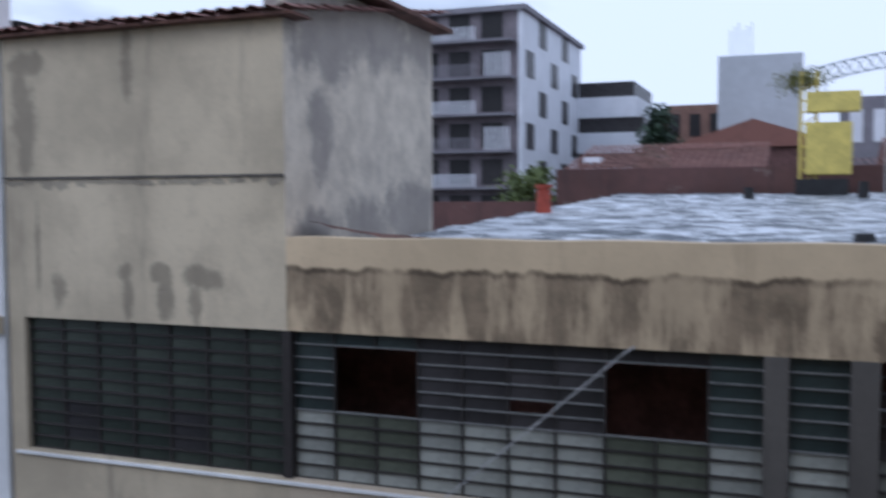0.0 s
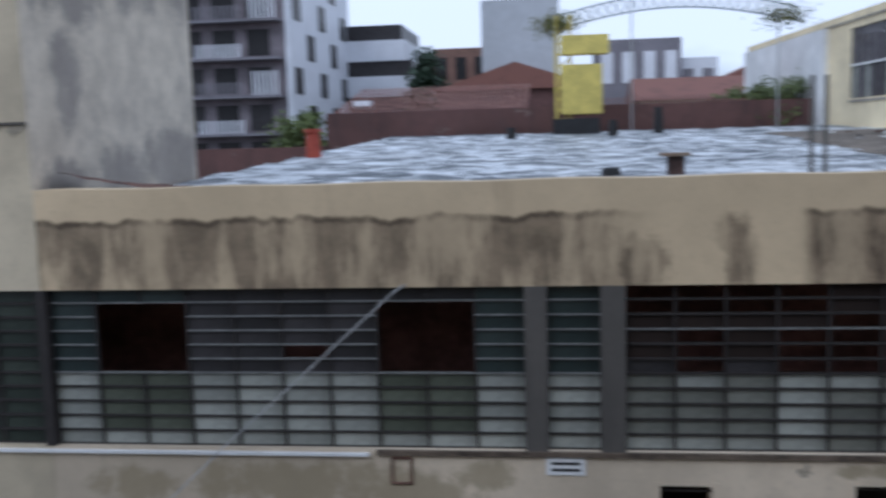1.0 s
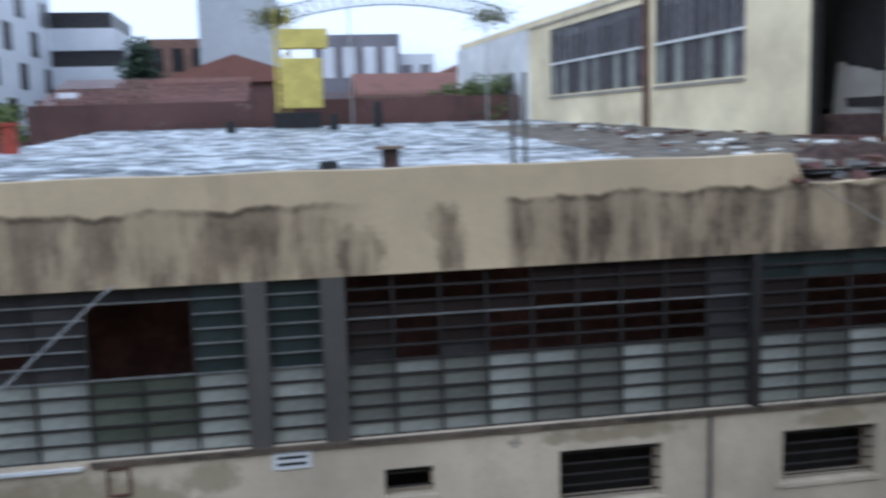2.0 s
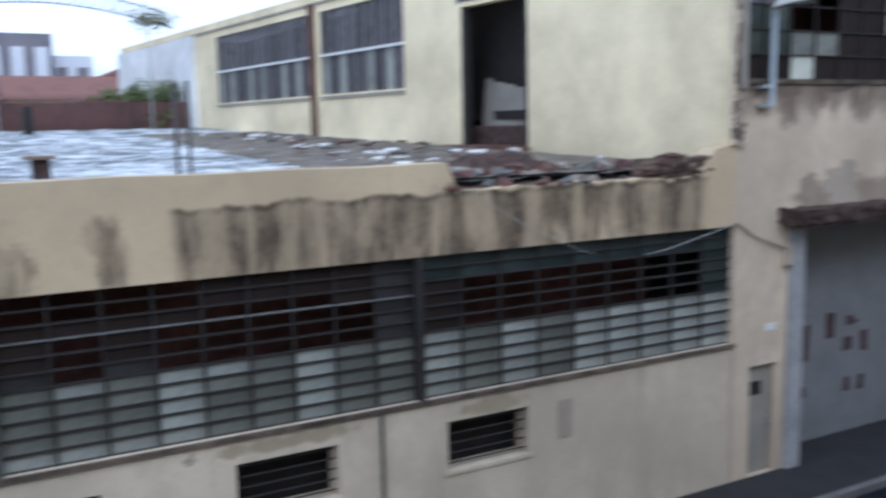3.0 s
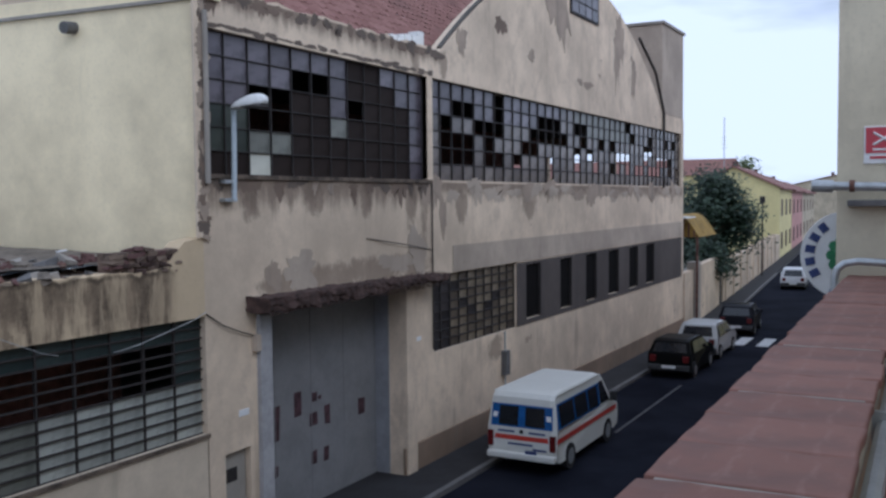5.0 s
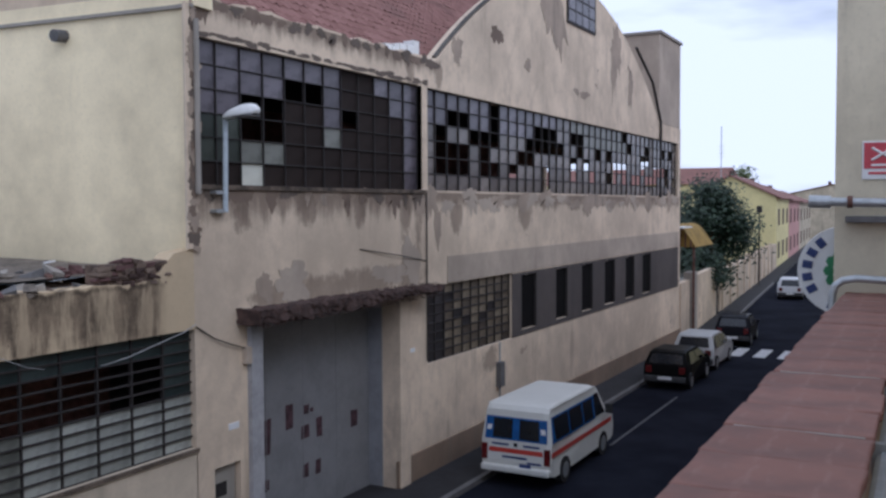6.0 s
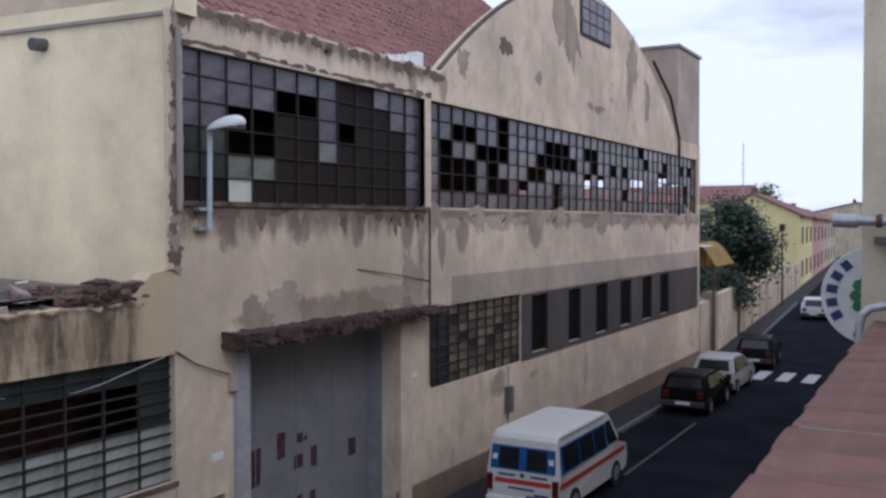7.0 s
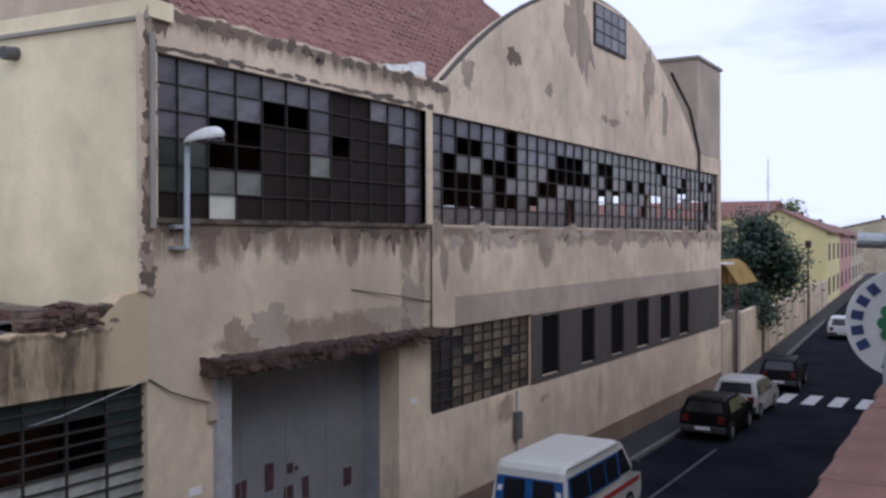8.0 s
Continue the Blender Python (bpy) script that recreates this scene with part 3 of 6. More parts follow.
def tiled_slope(name, label, x0, x1, y0, z0, y1, z1, material, pitch=0.24, rows=None, singles=None):
    """Clay tiles in courses up a slope along y; one mesh, and single tiles of their own in the stretch (x from, x to, courses)."""
    bm = bmesh.new()
    n_r = rows or max(2, int(math.hypot(y1 - y0, z1 - z0) / 0.36))
    n_c = max(2, int((x1 - x0) / pitch))
    loose = []
    for r in range(n_r):
        f0, f1 = r / n_r, (r + 1.12) / n_r
        for c in range(n_c):
            xa, xb = x0 + (x1 - x0) * c / n_c, x0 + (x1 - x0) * (c + 0.96) / n_c
            xm, j = (xa + xb) / 2, random.uniform(-0.012, 0.012)
            if singles and singles[0] < xa < singles[1] and r < singles[2]:
                loose.append((xa, y0 + (y1 - y0) * f0, z0 + (z1 - z0) * f0 + j))
                continue
            q = [bm.verts.new((x, y0 + (y1 - y0) * f, z0 + (z1 - z0) * f + up + j)) for f, lift in ((f0, 0.03), (f1, 0.0)) for x, up in ((xa, lift), (xm, 0.055 + lift), (xb, lift))]
            bm.faces.new([q[0], q[1], q[4], q[3]])
            bm.faces.new([q[1], q[2], q[5], q[4]])
    ob = part(name, bm, material)
    if loose:
        w, dy, dz = 0.96 * (x1 - x0) / n_c, 1.12 * (y1 - y0) / n_r, 1.12 * (z1 - z0) / n_r
        bm = bmesh.new()
        q = [bm.verts.new((x, y, z)) for y, z in ((0, 0.03), (dy, dz)) for x, z in ((0, z), (w / 2, z + 0.055), (w, z))]
        low = [bm.verts.new(v.co - Vector((0, 0, 0.018))) for v in q]
        for a, b, c, d in ((0, 1, 4, 3), (1, 2, 5, 4)):
            bm.faces.new([q[a], q[b], q[c], q[d]])
            bm.faces.new([low[d], low[c], low[b], low[a]])
        for a, b in ((1, 0), (2, 1), (0, 3), (5, 2)):
            bm.faces.new([q[a], q[b], low[b], low[a]])
        one = mesh_of("tile", bm, M_TILE_ONE)
        for at in loose:
            shared("tile", one, ob, at)
    return tagged(ob, label, "roof", kind="structure")


tiled_slope("roof_tall_block", "brown-red clay tile roof over the tall block", -23.7, -18.35, -0.3, 8.84, 5.7, 9.85, M_TILE)
tagged(part("eave_board", box_bm(-23.6, -18.4, -0.22, 0.32, 8.80, 8.84), M_RUST), "dark weathered eave board", "trim", kind="structure")
# neighbour further along
nb = tagged(part("wall_neighbour", wall_bm(-32, -23.55, 0.0, 9.5, [(-25.3, -23.95, 7.1, 8.1), (-25.0, -23.75, 4.75, 6.0)], 0.3, None, -0.05), M_WHITEWALL),
            "pale rendered neighbouring house wall with dark windows", "wall", kind="structure")
tagged(part("string_course", box_bm(-32, -23.56, -0.13, -0.05, 4.35, 4.62), M_FRONT_TALL), "beige ledge on the neighbouring house", "trim", kind="structure")
tagged(part("room_shade_neighbour", box_bm(-31, -23.7, 0.5, 2.0, 3.0, 9.2), M_INNER_SHADE), "near-black block for the shade behind the neighbouring windows", "room", kind="structure")

# workshop roof: silver sheet, rising a little to the back
def roof_z(y):
    return 5.60 + 0.034 * y


bm = bmesh.new()
bmesh.ops.create_grid(bm, x_segments=90, y_segments=130, size=0.5)
for v in bm.verts:
    x, y = v.co.x * 18.0 - 9.6, v.co.y * 25.4 + 13.05
    h = 0.05 * noise.noise((x * 0.9, y * 0.9, 0)) + 0.035 * noise.noise((x * 2.6, y * 2.6, 3))
    v.co = Vector((x - 0.03 * y * max(0, (x + 9.6) / 9), y, roof_z(y) + h))
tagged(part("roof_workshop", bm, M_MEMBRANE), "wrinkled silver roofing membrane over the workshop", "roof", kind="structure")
bm = bmesh.new()
bmesh.ops.create_grid(bm, x_segments=40, y_segments=60, size=0.5)
for v in bm.verts:
    fx, y = v.co.x + 0.5, (v.co.y + 0.5) * 19 + 0.36
    x0, x1 = -6.6 + 0.05 * y + 0.6 * noise.noise((y * 0.4, 1, 0)), -0.32 - 0.078 * y
    v.co = Vector((x0 + (x1 - x0) * fx, y, roof_z(y) + 0.01 + 0.03 * min(fx * 8, 1) + 0.03 * noise.noise((fx * 12, y * 1.6, 7))))
tagged(part("roof_gravel", bm, M_GRAVEL), "dirty gravel and debris covering part of the workshop roof", "roof", kind="structure")
tagged(part("workshop_slab", box_bm(-18.6, -0.4, 0.36, 26.3, 5.25, 5.5), M_CEMENT), "concrete slab of the workshop roof", "ceiling", kind="structure")
tagged(part("workshop_floor", box_bm(-23.1, -0.1, 0.4, 8.0, 0.0, 0.1), M_INNER_SHADE), "dark workshop floor", "floor", kind="structure")
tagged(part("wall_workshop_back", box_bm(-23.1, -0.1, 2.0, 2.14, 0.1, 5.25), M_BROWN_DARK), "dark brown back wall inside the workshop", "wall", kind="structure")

# ---------------------------------------------------------------- long workshop window
Z_BARS = [2.60, 2.79, 2.98, 3.17, 3.36, 3.54, 3.72, 3.90, 4.08, 4.26, 4.44, 4.62]
LOW = 5


random.seed(5)
def pick_a(c, r):
    return M_PANE_GREY if (c in (1, 4) and r in (1, 2, 3)) else M_PANE_GREEN


glazed("window_1", "long green-glazed factory window with steel bars", -23.2, -18.72, BZ0, BZ1, 7, Z_BARS, 0.12, pick_a, M_BAR)


def pick_b(c, r):
    x = -18.60 + (c + 0.5) * 6.04 / 10
    if r >= LOW:
        if c in (1, 2, 7, 8) and r < 10 or (c, r) == (5, 6):
            return None
        return M_PANE_GREY if -16.9 < x < -13.2 else M_PANE_TEAL
    return M_PANE_OLIVE if c in (1, 2, 7, 8) and r > 0 else M_PANE_WHITE


glazed("window_2", "long factory window with frosted lower panes and broken openings", -18.60, -12.56, BZ0, BZ1, 10, Z_BARS, 0.12, pick_b, M_BAR, 0.027, light_rows=Z_BARS[5:], void=lambda c, r: c in (1, 2, 7, 8) and 5 <= r <= 9)
glazed("window_3", "narrow factory window strip between two piers", -12.30, -11.66, BZ0, BZ1, 1, Z_BARS, 0.12, lambda c, r: M_PANE_WHITE if r < LOW else M_PANE_TEAL, M_BAR, 0.027, light_rows=Z_BARS[5:])


def pick_d(c, r):
    x = -11.38 + (c + 0.5) * 5.26 / 9
    if r >= LOW:
        if r in (5, 6, 7) and (c in (1, 3, 4, 5, 6, 7)) or r == 8 and c in (4, 5, 6):
            return None
        if r in (9, 10) and c in (0, 1, 2, 3):
            return None
        return M_PANE_GREY if c > 7 or r == 5 else M_PANE_SCREEN
    return M_PANE_WHITE if (r == 0 and c < 4) or c in (3, 6) or (c in (1, 4) and r == 4) else M_PANE_MID


glazed("window_4", "long factory window with many broken dark panes", -11.38, -6.12, BZ0, BZ1, 9, Z_BARS, 0.12, pick_d, M_BAR, 0.03, light_rows=Z_BARS[8:9])


def pick_e(c, r):
    if r >= LOW:
        if r in (5, 6, 7, 8) and 1 <= c <= 7:
            return None
        return M_PANE_TEAL if r > 8 or c > 7 else M_PANE_SCREEN
    if c in (0, 2, 4, 5, 6, 7) and r > 0:
        return M_PANE_WHITE
    return M_PANE_MID if c in (1, 3) else M_PANE_WHITE


glazed("window_5", "factory window with frosted white lower panes and dark gaps", -6.02, -0.03, BZ0, BZ1, 9, Z_BARS, 0.12, pick_e, M_BAR, 0.03, light_rows=())
for k, (a, b, c, d, n) in enumerate(((-10.98, -10.37, 1.83, 2.19, 2), (-8.75, -7.36, 1.50, 2.22, 5), (-5.68, -4.29, 1.50, 2.22, 5))):
    grille = base(f"window_{6 + k}", "small dark basement opening with rusty bars", "window", kind="structure")
    for i in range(n):
        z = c + (d - c) * (i + 0.5) / n
        part("cross_bar", tube_bm([(a, 0.1, z), (b, 0.1, z)], 0.014, 6), M_BAR, grille)
    part("window_frame", box_bm(a - 0.06, a, -0.012, 0.0, c - 0.05, d + 0.05), M_FRONT_BASE, grille)
    part("window_frame", box_bm(b, b + 0.06, -0.012, 0.0, c - 0.05, d + 0.05), M_FRONT_BASE, grille)
    part("window_sill", box_bm(a - 0.06, b + 0.06, -0.03, 0.0, c - 0.06, c), M_FRONT_BASE, grille)
    # near-black sheet paints the shade behind the bars
    part("shade_backing", box_bm(a - 0.1, b + 0.1, 0.6, 0.64, c - 0.2, d + 0.2), M_INNER_SHADE, grille)
tagged(part("vent_plate", box_bm(-3.74, -3.48, -0.015, 0.0, 1.62, 2.22, bevel=0.004), M_STRIP), "blocked grey vent plate in the wall", "vent", kind="structure")

for xa, xb, m in ((-12.56, -12.30, M_PIER), (-11.66, -11.38, M_PIER), (-18.72, -18.60, M_BAR), (-6.12, -6.02, M_BAR)):
    tagged(part("window_pier", box_bm(xa - 0.004, xb + 0.004, -0.012, 0.354, BZ0, BZ1), m), "stained narrow pier between the factory windows", "pier", kind="structure")
# rubble bank behind the broken parapet
bm = bmesh.new()
bmesh.ops.create_grid(bm, x_segments=60, y_segments=14, size=0.5)
for v in bm.verts:
    x, f = v.co.x * 5.6 - 3.05, v.co.y + 0.5
    v.co = Vector((x, 0.02 + 1.5 * f, 5.44 + 0.16 * min(1, f * 1.6) + 0.05 * noise.noise((x * 3, f * 6, 0)) + 0.04 * noise.noise((x * 9, f * 14, 2))))
tagged(part("rubble_bank", bm, M_MORTAR), "bank of mortar rubble behind the broken parapet", "rubble", kind="structure")

# dark runs and flakes on the tall front and its side
rng = random.Random(8)
M_RUN = plaster("grey_run_stain", (0.36, 0.315, 0.24), (0.2, 0.175, 0.14), (0.27, 0.23, 0.18), 0.5, 0.66, 0.7, 1.0)
for k in range(16):
    part("run_stain", flake_bm(-23.3 + k * 0.3, 6.66 + rng.uniform(-0.03, 0.03), rng.uniform(0.15, 0.5), rng.uniform(0.05, 0.14), rng, proud=0.003 + 0.0004 * k, hang=0.5), M_RUN, front)

# ---------------------------------------------------------------- the hall with its gable
UZ0, UZ1 = 7.06, 9.55


def gable(x):
    if x < 8.55:
        return 10.26 + 0.05 * math.sin(5.1 * x) * math.sin(1.7 * x) + 0.03 * math.sin(13 * x)
    if x > 28.85:
        return 10.25
    u = (x - 18.7) / 10.15
    return 10.3 + 3.9 * (1 - u * u)


hall_holes = [(1.60, 6.50, 0.0, 4.52), (0.38, 1.06, 0.12, 2.12), (7.97, 13.0, 2.80, 4.70), (0.05, 7.72, UZ0, UZ1), (7.98, 32.2, UZ0, UZ1)]
niches = [(13.64, 14.85), (16.45, 17.55), (18.9, 20.1), (21.38, 22.67), (23.95, 25.2), (26.3, 27.6)]
hall = tagged(part("wall_hall", wall_bm(-0.05, 32.62, 0.0, 10.2, hall_holes + [(a, b, 2.95, 4.60) for a, b in niches], 0.4, gable), M_HALL),
              "tall beige rendered factory wall with curved gable and flaking plaster", "wall", kind="structure")
# gable window: a frame with panes set proud of the wall
gw = base("window_9", "arched-gable window with small square panes", "window", kind="structure")
part("window_frame", box_bm(17.45, 20.25, -0.05, -0.002, 12.72, 14.05), M_BAR, gw)
for c in range(4):
    for r in range(3):
        part("pane", box_bm(17.55 + c * 0.66, 17.55 + c * 0.66 + 0.58, -0.062, -0.052, 12.80 + r * 0.42, 12.80 + r * 0.42 + 0.36), M_PANE_SKY, gw)
edge = bmesh.new()
pts = [(x, 0.1, gable(x) + 0.05) for x in np.linspace(8.55, 28.85, 40)]
for a, b in zip(pts, pts[1:]):
    add_tube(edge, a, b, 0.06, 6)
tagged(part("gable_coping", edge, M_PIER), "thin dark coping along the curved gable", "trim", kind="structure")
tagged(part("wall_tower", box_bm(28.95, 32.62, 0.02, 4.5, 10.25, 14.20, bevel=0.04), M_STRIP), "square stained rendered tower block beside the gable", "tower", kind="structure")
tagged(part("tower_cap", box_bm(28.88, 32.7, -0.06, 4.6, 14.20, 14.32), M_CEMENT), "dark weathered tower coping", "trim", kind="structure")
tagged(part("drain_pipe", tube_bm([(28.85, -0.08, 7.0), (28.85, -0.08, 10.3), (27.6, -0.05, 11.9), (25.2, -0.05, 13.0)], 0.06, 8), M_BAR), "dark rain pipe running down from the gable", "pipe", kind="structure")
end_wall = tagged(part("wall_hall_end", wall_bm(0.4, 30.0, 0.0, 10.2, [(0.7, 3.3, 7.15, 8.75), (3.6, 6.8, 7.15, 8.75), (7.4, 13.0, 7.0, 8.5), (13.6, 20.0, 7.0, 8.5), (20.6, 29.0, 7.0, 8.5)], 0.4), M_HALL), "rendered end wall of the hall with open windows", "wall", kind="structure")
end_wall.matrix_world = Matrix.Translation((32.62, 0, 0)) @ Matrix.Rotation(radians(90), 4, "Z")
tagged(part("wall_hall_back", box_bm(-0.05, 32.6, 30, 30.4, 0, 10.2), M_HALL), "plain rendered back wall of the hall", "wall", kind="structure")
# tile roof rising behind the parapet, with its back slope and end wall
tiled_slope("roof_hall", "weathered red clay tile roof rising behind the parapet", 0.6, 26.0, 0.45, 10.15, 8.5, 17.0, M_TILE, 0.26, None, (2.0, 9.6, 10))
tiled_slope("roof_hall_back", "back slope of the red clay tile roof", 0.6, 26.0, 16.5, 10.15, 8.5, 17.0, M_TILE, 0.5, 16)
for xa in (0.7, 25.7):
    bm = bmesh.new()
    tri = [[bm.verts.new((xa + d, y, z)) for y, z in ((0.5, 9.7), (0.5, 10.1), (8.5, 16.9), (16.4, 10.1), (16.4, 9.7))] for d in (0.0, 0.25)]
    bm.faces.new(tri[0])
    bm.faces.new(tri[1][::-1])
    for k in range(5):
        bm.faces.new([tri[0][k], tri[1][k], tri[1][(k + 1) % 5], tri[0][(k + 1) % 5]])
    tagged(part("wall_roof_end", bm, M_HALL), "rendered end wall under the tile roof", "wall", kind="structure")
tagged(part("roof_side_bay", box_bm(0.3, 32.2, 0.4, 30, 9.7, 9.8), M_GRAVEL), "flat gravel roof over the hall", "roof", kind="structure")
bm = bmesh.new()
for k in range(9):
    a = random.uniform(-0.3, 0.3)
    x, y = 6.9 + k * 0.17, 0.45 + 0.1 * random.random()
    add_box(bm, x, x + 0.26, y, y + 0.3, 10.2 + 0.03 * k, 10.38 + 0.03 * k + 0.16 * random.random())
tagged(part("flashing", bm, M_WHITE), "torn white flashing at the foot of the tile roof", "flashing", kind="structure")
# added slab that stops sky light leaking between the roof tiles
tagged(part("ceiling_light_block", box_bm(0.4, 32.2, 0.4, 30, 9.58, 9.66), M_INNER_SHADE), "dark ceiling added to keep sky light out of the hall", "ceiling", kind="structure")
tagged(part("hall_interior_floor", box_bm(0.05, 32.1, 0.4, 29.9, 6.5, 6.7), M_INNER_SHADE), "dark upper floor inside the hall", "floor", kind="structure")
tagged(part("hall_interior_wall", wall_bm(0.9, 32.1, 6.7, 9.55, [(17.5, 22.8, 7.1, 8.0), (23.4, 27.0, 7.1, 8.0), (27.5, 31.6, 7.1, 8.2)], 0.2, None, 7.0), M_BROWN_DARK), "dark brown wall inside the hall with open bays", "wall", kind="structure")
tagged(part("hall_lower_wall", box_bm(7.0, 32.1, 2.0, 2.2, 0.1, 6.5), M_INNER_SHADE), "dark wall inside the hall", "wall", kind="structure")
# upper windows
U_BARS = [UZ0 + (UZ1 - UZ0) * k / 6 for k in range(7)]
random.seed(9)


def pick_u(c, r):
    row = 5 - r
    if (c, row) == (2, 5):
        return M_PANE_CARD
    if (c, row) in ((2, 4), (3, 4), (6, 3)):
        return M_PANE_MID
    if (c, row) in ((2, 2), (3, 2), (2, 3), (3, 3), (4, 1), (5, 1), (7, 2)):
        return None
    if (row == 0 and c not in (7, 8)) or (row == 1 and (c < 4 or c in (6, 10, 11))) or (row == 2 and c in (0, 1, 6)) or c == 11:
        return M_PANE_SKY
    if c < 2 and row < 5:
        return M_PANE_GREEN
    return M_PANE_SCREEN


glazed("window_10", "large upper factory window of dusty and broken panes", 0.05, 7.72, UZ0, UZ1, 12, U_BARS, 0.14, pick_u, M_BAR, 0.024)
HOLES = {(1, 2), (1, 3), (1, 4), (2, 1), (2, 3), (3, 1), (3, 3), (4, 2), (5, 2), (6, 2), (6, 1), (6, 0), (10, 2), (11, 1), (11, 2), (12, 1), (12, 2), (12, 4), (12, 5), (13, 1), (13, 2), (14, 2),
         (2, 4), (3, 4), (5, 3), (5, 4), (6, 4), (8, 4), (9, 3), (10, 3)}


def pick_v(c, r):
    row = 5 - r
    if (c, row) in HOLES or (c > 15 and row in (3, 4) and random.random() < 0.45) or (c > 15 and random.random() < 0.10):
        return None
    # pale opaque panes carry the sky's brightness in their colour
    if c > 15 and row in (0, 1) and c < 26:
        return M_PANE_MID
    return M_PANE_SKY_TAN if row > 1 or c > 13 else M_PANE_SKY


glazed("window_11", "long upper factory window grid with missing panes", 7.98, 32.2, UZ0, UZ1, 38, U_BARS, 0.14, pick_v, M_BAR, 0.034)
tagged(part("pier", box_bm(7.72, 7.98, -0.02, 0.2, UZ0, UZ1), M_HALL), "pale pier between the upper windows", "pier", kind="structure")
tagged(part("ledge", box_bm(0.0, 7.9, -0.05, 0.0, 6.98, 7.06), M_SILL), "dark crumbling ledge under the upper window", "trim", kind="structure")
G_BARS = [2.80 + 1.9 * k / 8 for k in range(9)]
glazed("window_12", "square-paned factory window at street level", 7.97, 13.0, 2.80, 4.70, 10, G_BARS, 0.1, lambda c, r: M_PANE_GREY if c < 2 or random.random() < 0.12 else M_PANE_CREAM, M_BAR, 0.036)
tagged(part("blocked_band", wall_bm(13.0, 32.25, 2.80, 4.68, [(a, b, 2.95, 4.60) for a, b in niches], 0.02, None, -0.02), M_GREYBAND),
       "dark grey blocked-up window band with narrow openings", "wall", kind="structure")
for a, b in niches:
    w = base("window_13", "narrow dark window opening in the grey band", "window", group="narrow openings", kind="structure")
    # black sheet near the front paints the opening's shade
    part("pane", box_bm(a + 0.07, b - 0.05, 0.06, 0.07, 2.98, 4.57), M_NICHE_SHADE, w)
    part("window_frame", box_bm(a, a + 0.07, -0.01, 0.25, 2.95, 4.60), M_BAR, w)
    part("window_frame", box_bm(b - 0.05, b, -0.01, 0.25, 2.95, 4.60), M_BAR, w)
tagged(part("cement_strip", box_bm(9.0, 32.3, -0.018, 0.0, 4.72, 5.40), M_STRIP), "smooth grey cement strip over the lower windows", "wall", kind="structure")
tagged(part("plinth", box_bm(6.45, 32.6, -0.06, 0.0, 0.12, 0.75), M_PLINTH), "brown stained plinth at the foot of the wall", "plinth", kind="structure")
tagged(part("corner_pilaster", box_bm(-0.22, 0.0, -0.05, 0.0, 5.98, 10.05), M_HALL), "rough worn corner of the hall wall", "trim", kind="structure")
tagged(part("drain_pipe", tube_bm([(0.0, -0.09, 6.9), (0.0, -0.09, 9.8)], 0.05, 8), M_CEMENT), "grey pipe down the hall corner", "pipe", kind="structure")
tagged(part("drain_pipe", tube_bm([(7.88, -0.04, 2.9), (7.88, -0.04, 7.0)], 0.02, 6), M_BAR), "thin dark cable down the wall joint", "pipe", kind="structure")

# flaked render on the hall front
rng = random.Random(44)
M_FLAKE = plaster("bare_render", (0.40, 0.315, 0.24), (0.15, 0.13, 0.11), (0.22, 0.18, 0.15), 0.5, 0.64, 0.5, 1.0)
M_FLAKE_BROWN = plaster("bare_brown_render", (0.20, 0.145, 0.108), (0.14, 0.1, 0.08), (0.2, 0.14, 0.11), 0.5, 0.64, 0.5, 1.0)
M_FLAKE_DARK = plaster("damp_dark_render", (0.15, 0.115, 0.09), (0.06, 0.05, 0.045), (0.1, 0.08, 0.07), 0.5, 0.64, 0.5, 1.0)
for x, z, w, h, m, hang in ((16.3, 13.1, 1.8, 2.3, M_FLAKE, 0.6), (22.7, 12.5, 1.1, 2.2, M_FLAKE, 0.8), (12.0, 11.45, 0.7, 0.5, M_FLAKE_BROWN, 0.3),
                            (18.4, 10.55, 0.5, 0.22, M_FLAKE, 0.2), (19.2, 10.5, 0.9, 0.26, M_FLAKE, 0.2), (9.6, 10.7, 0.5, 0.7, M_FLAKE, 0.6), (14.2, 10.9, 0.4, 0.4, M_FLAKE, 0.3), (24.6, 11.4, 0.7, 1.0, M_FLAKE, 0.8),
                            (2.65, 5.2, 1.1, 0.7, M_STRIP, 0.5), (7.2, 5.35, 0.8, 1.1, M_STRIP, 0.5), (6.3, 5.15, 1.3, 0.45, M_STRIP, 0.3), (1.8, 5.2, 0.4, 0.6, M_FLAKE, 0.4), (8.5, 6.2, 0.3, 1.0, M_FLAKE, 0.6)):
    part("bare_patch", flake_bm(x, z, w, h, rng, hang=hang, n=40), m, hall)
for k in range(14):
    x = 0.3 + k * 0.55 + rng.uniform(-0.2, 0.2)
    part("bare_patch", flake_bm(x, 6.90 + rng.uniform(-0.06, 0.08), rng.uniform(0.25, 0.7), rng.uniform(0.12, 0.32), rng, proud=0.003 + 0.0004 * k, hang=rng.choice((0.3, 0.8, 2.2))), rng.choice((M_FLAKE_DARK, M_FLAKE_BROWN, M_FLAKE)), hall)
for k in range(30):
    x = 8.2 + k * 0.8 + rng.uniform(-0.3, 0.3)
    part("bare_patch", flake_bm(x, 6.86 + rng.uniform(-0.2, 0.1), rng.uniform(0.5, 1.3), rng.uniform(0.2, 0.6), rng, proud=0.003 + 0.0004 * k, hang=rng.choice((0.3, 0.8, 1.5))), rng.choice((M_FLAKE, M_FLAKE, M_STRIP)), hall)
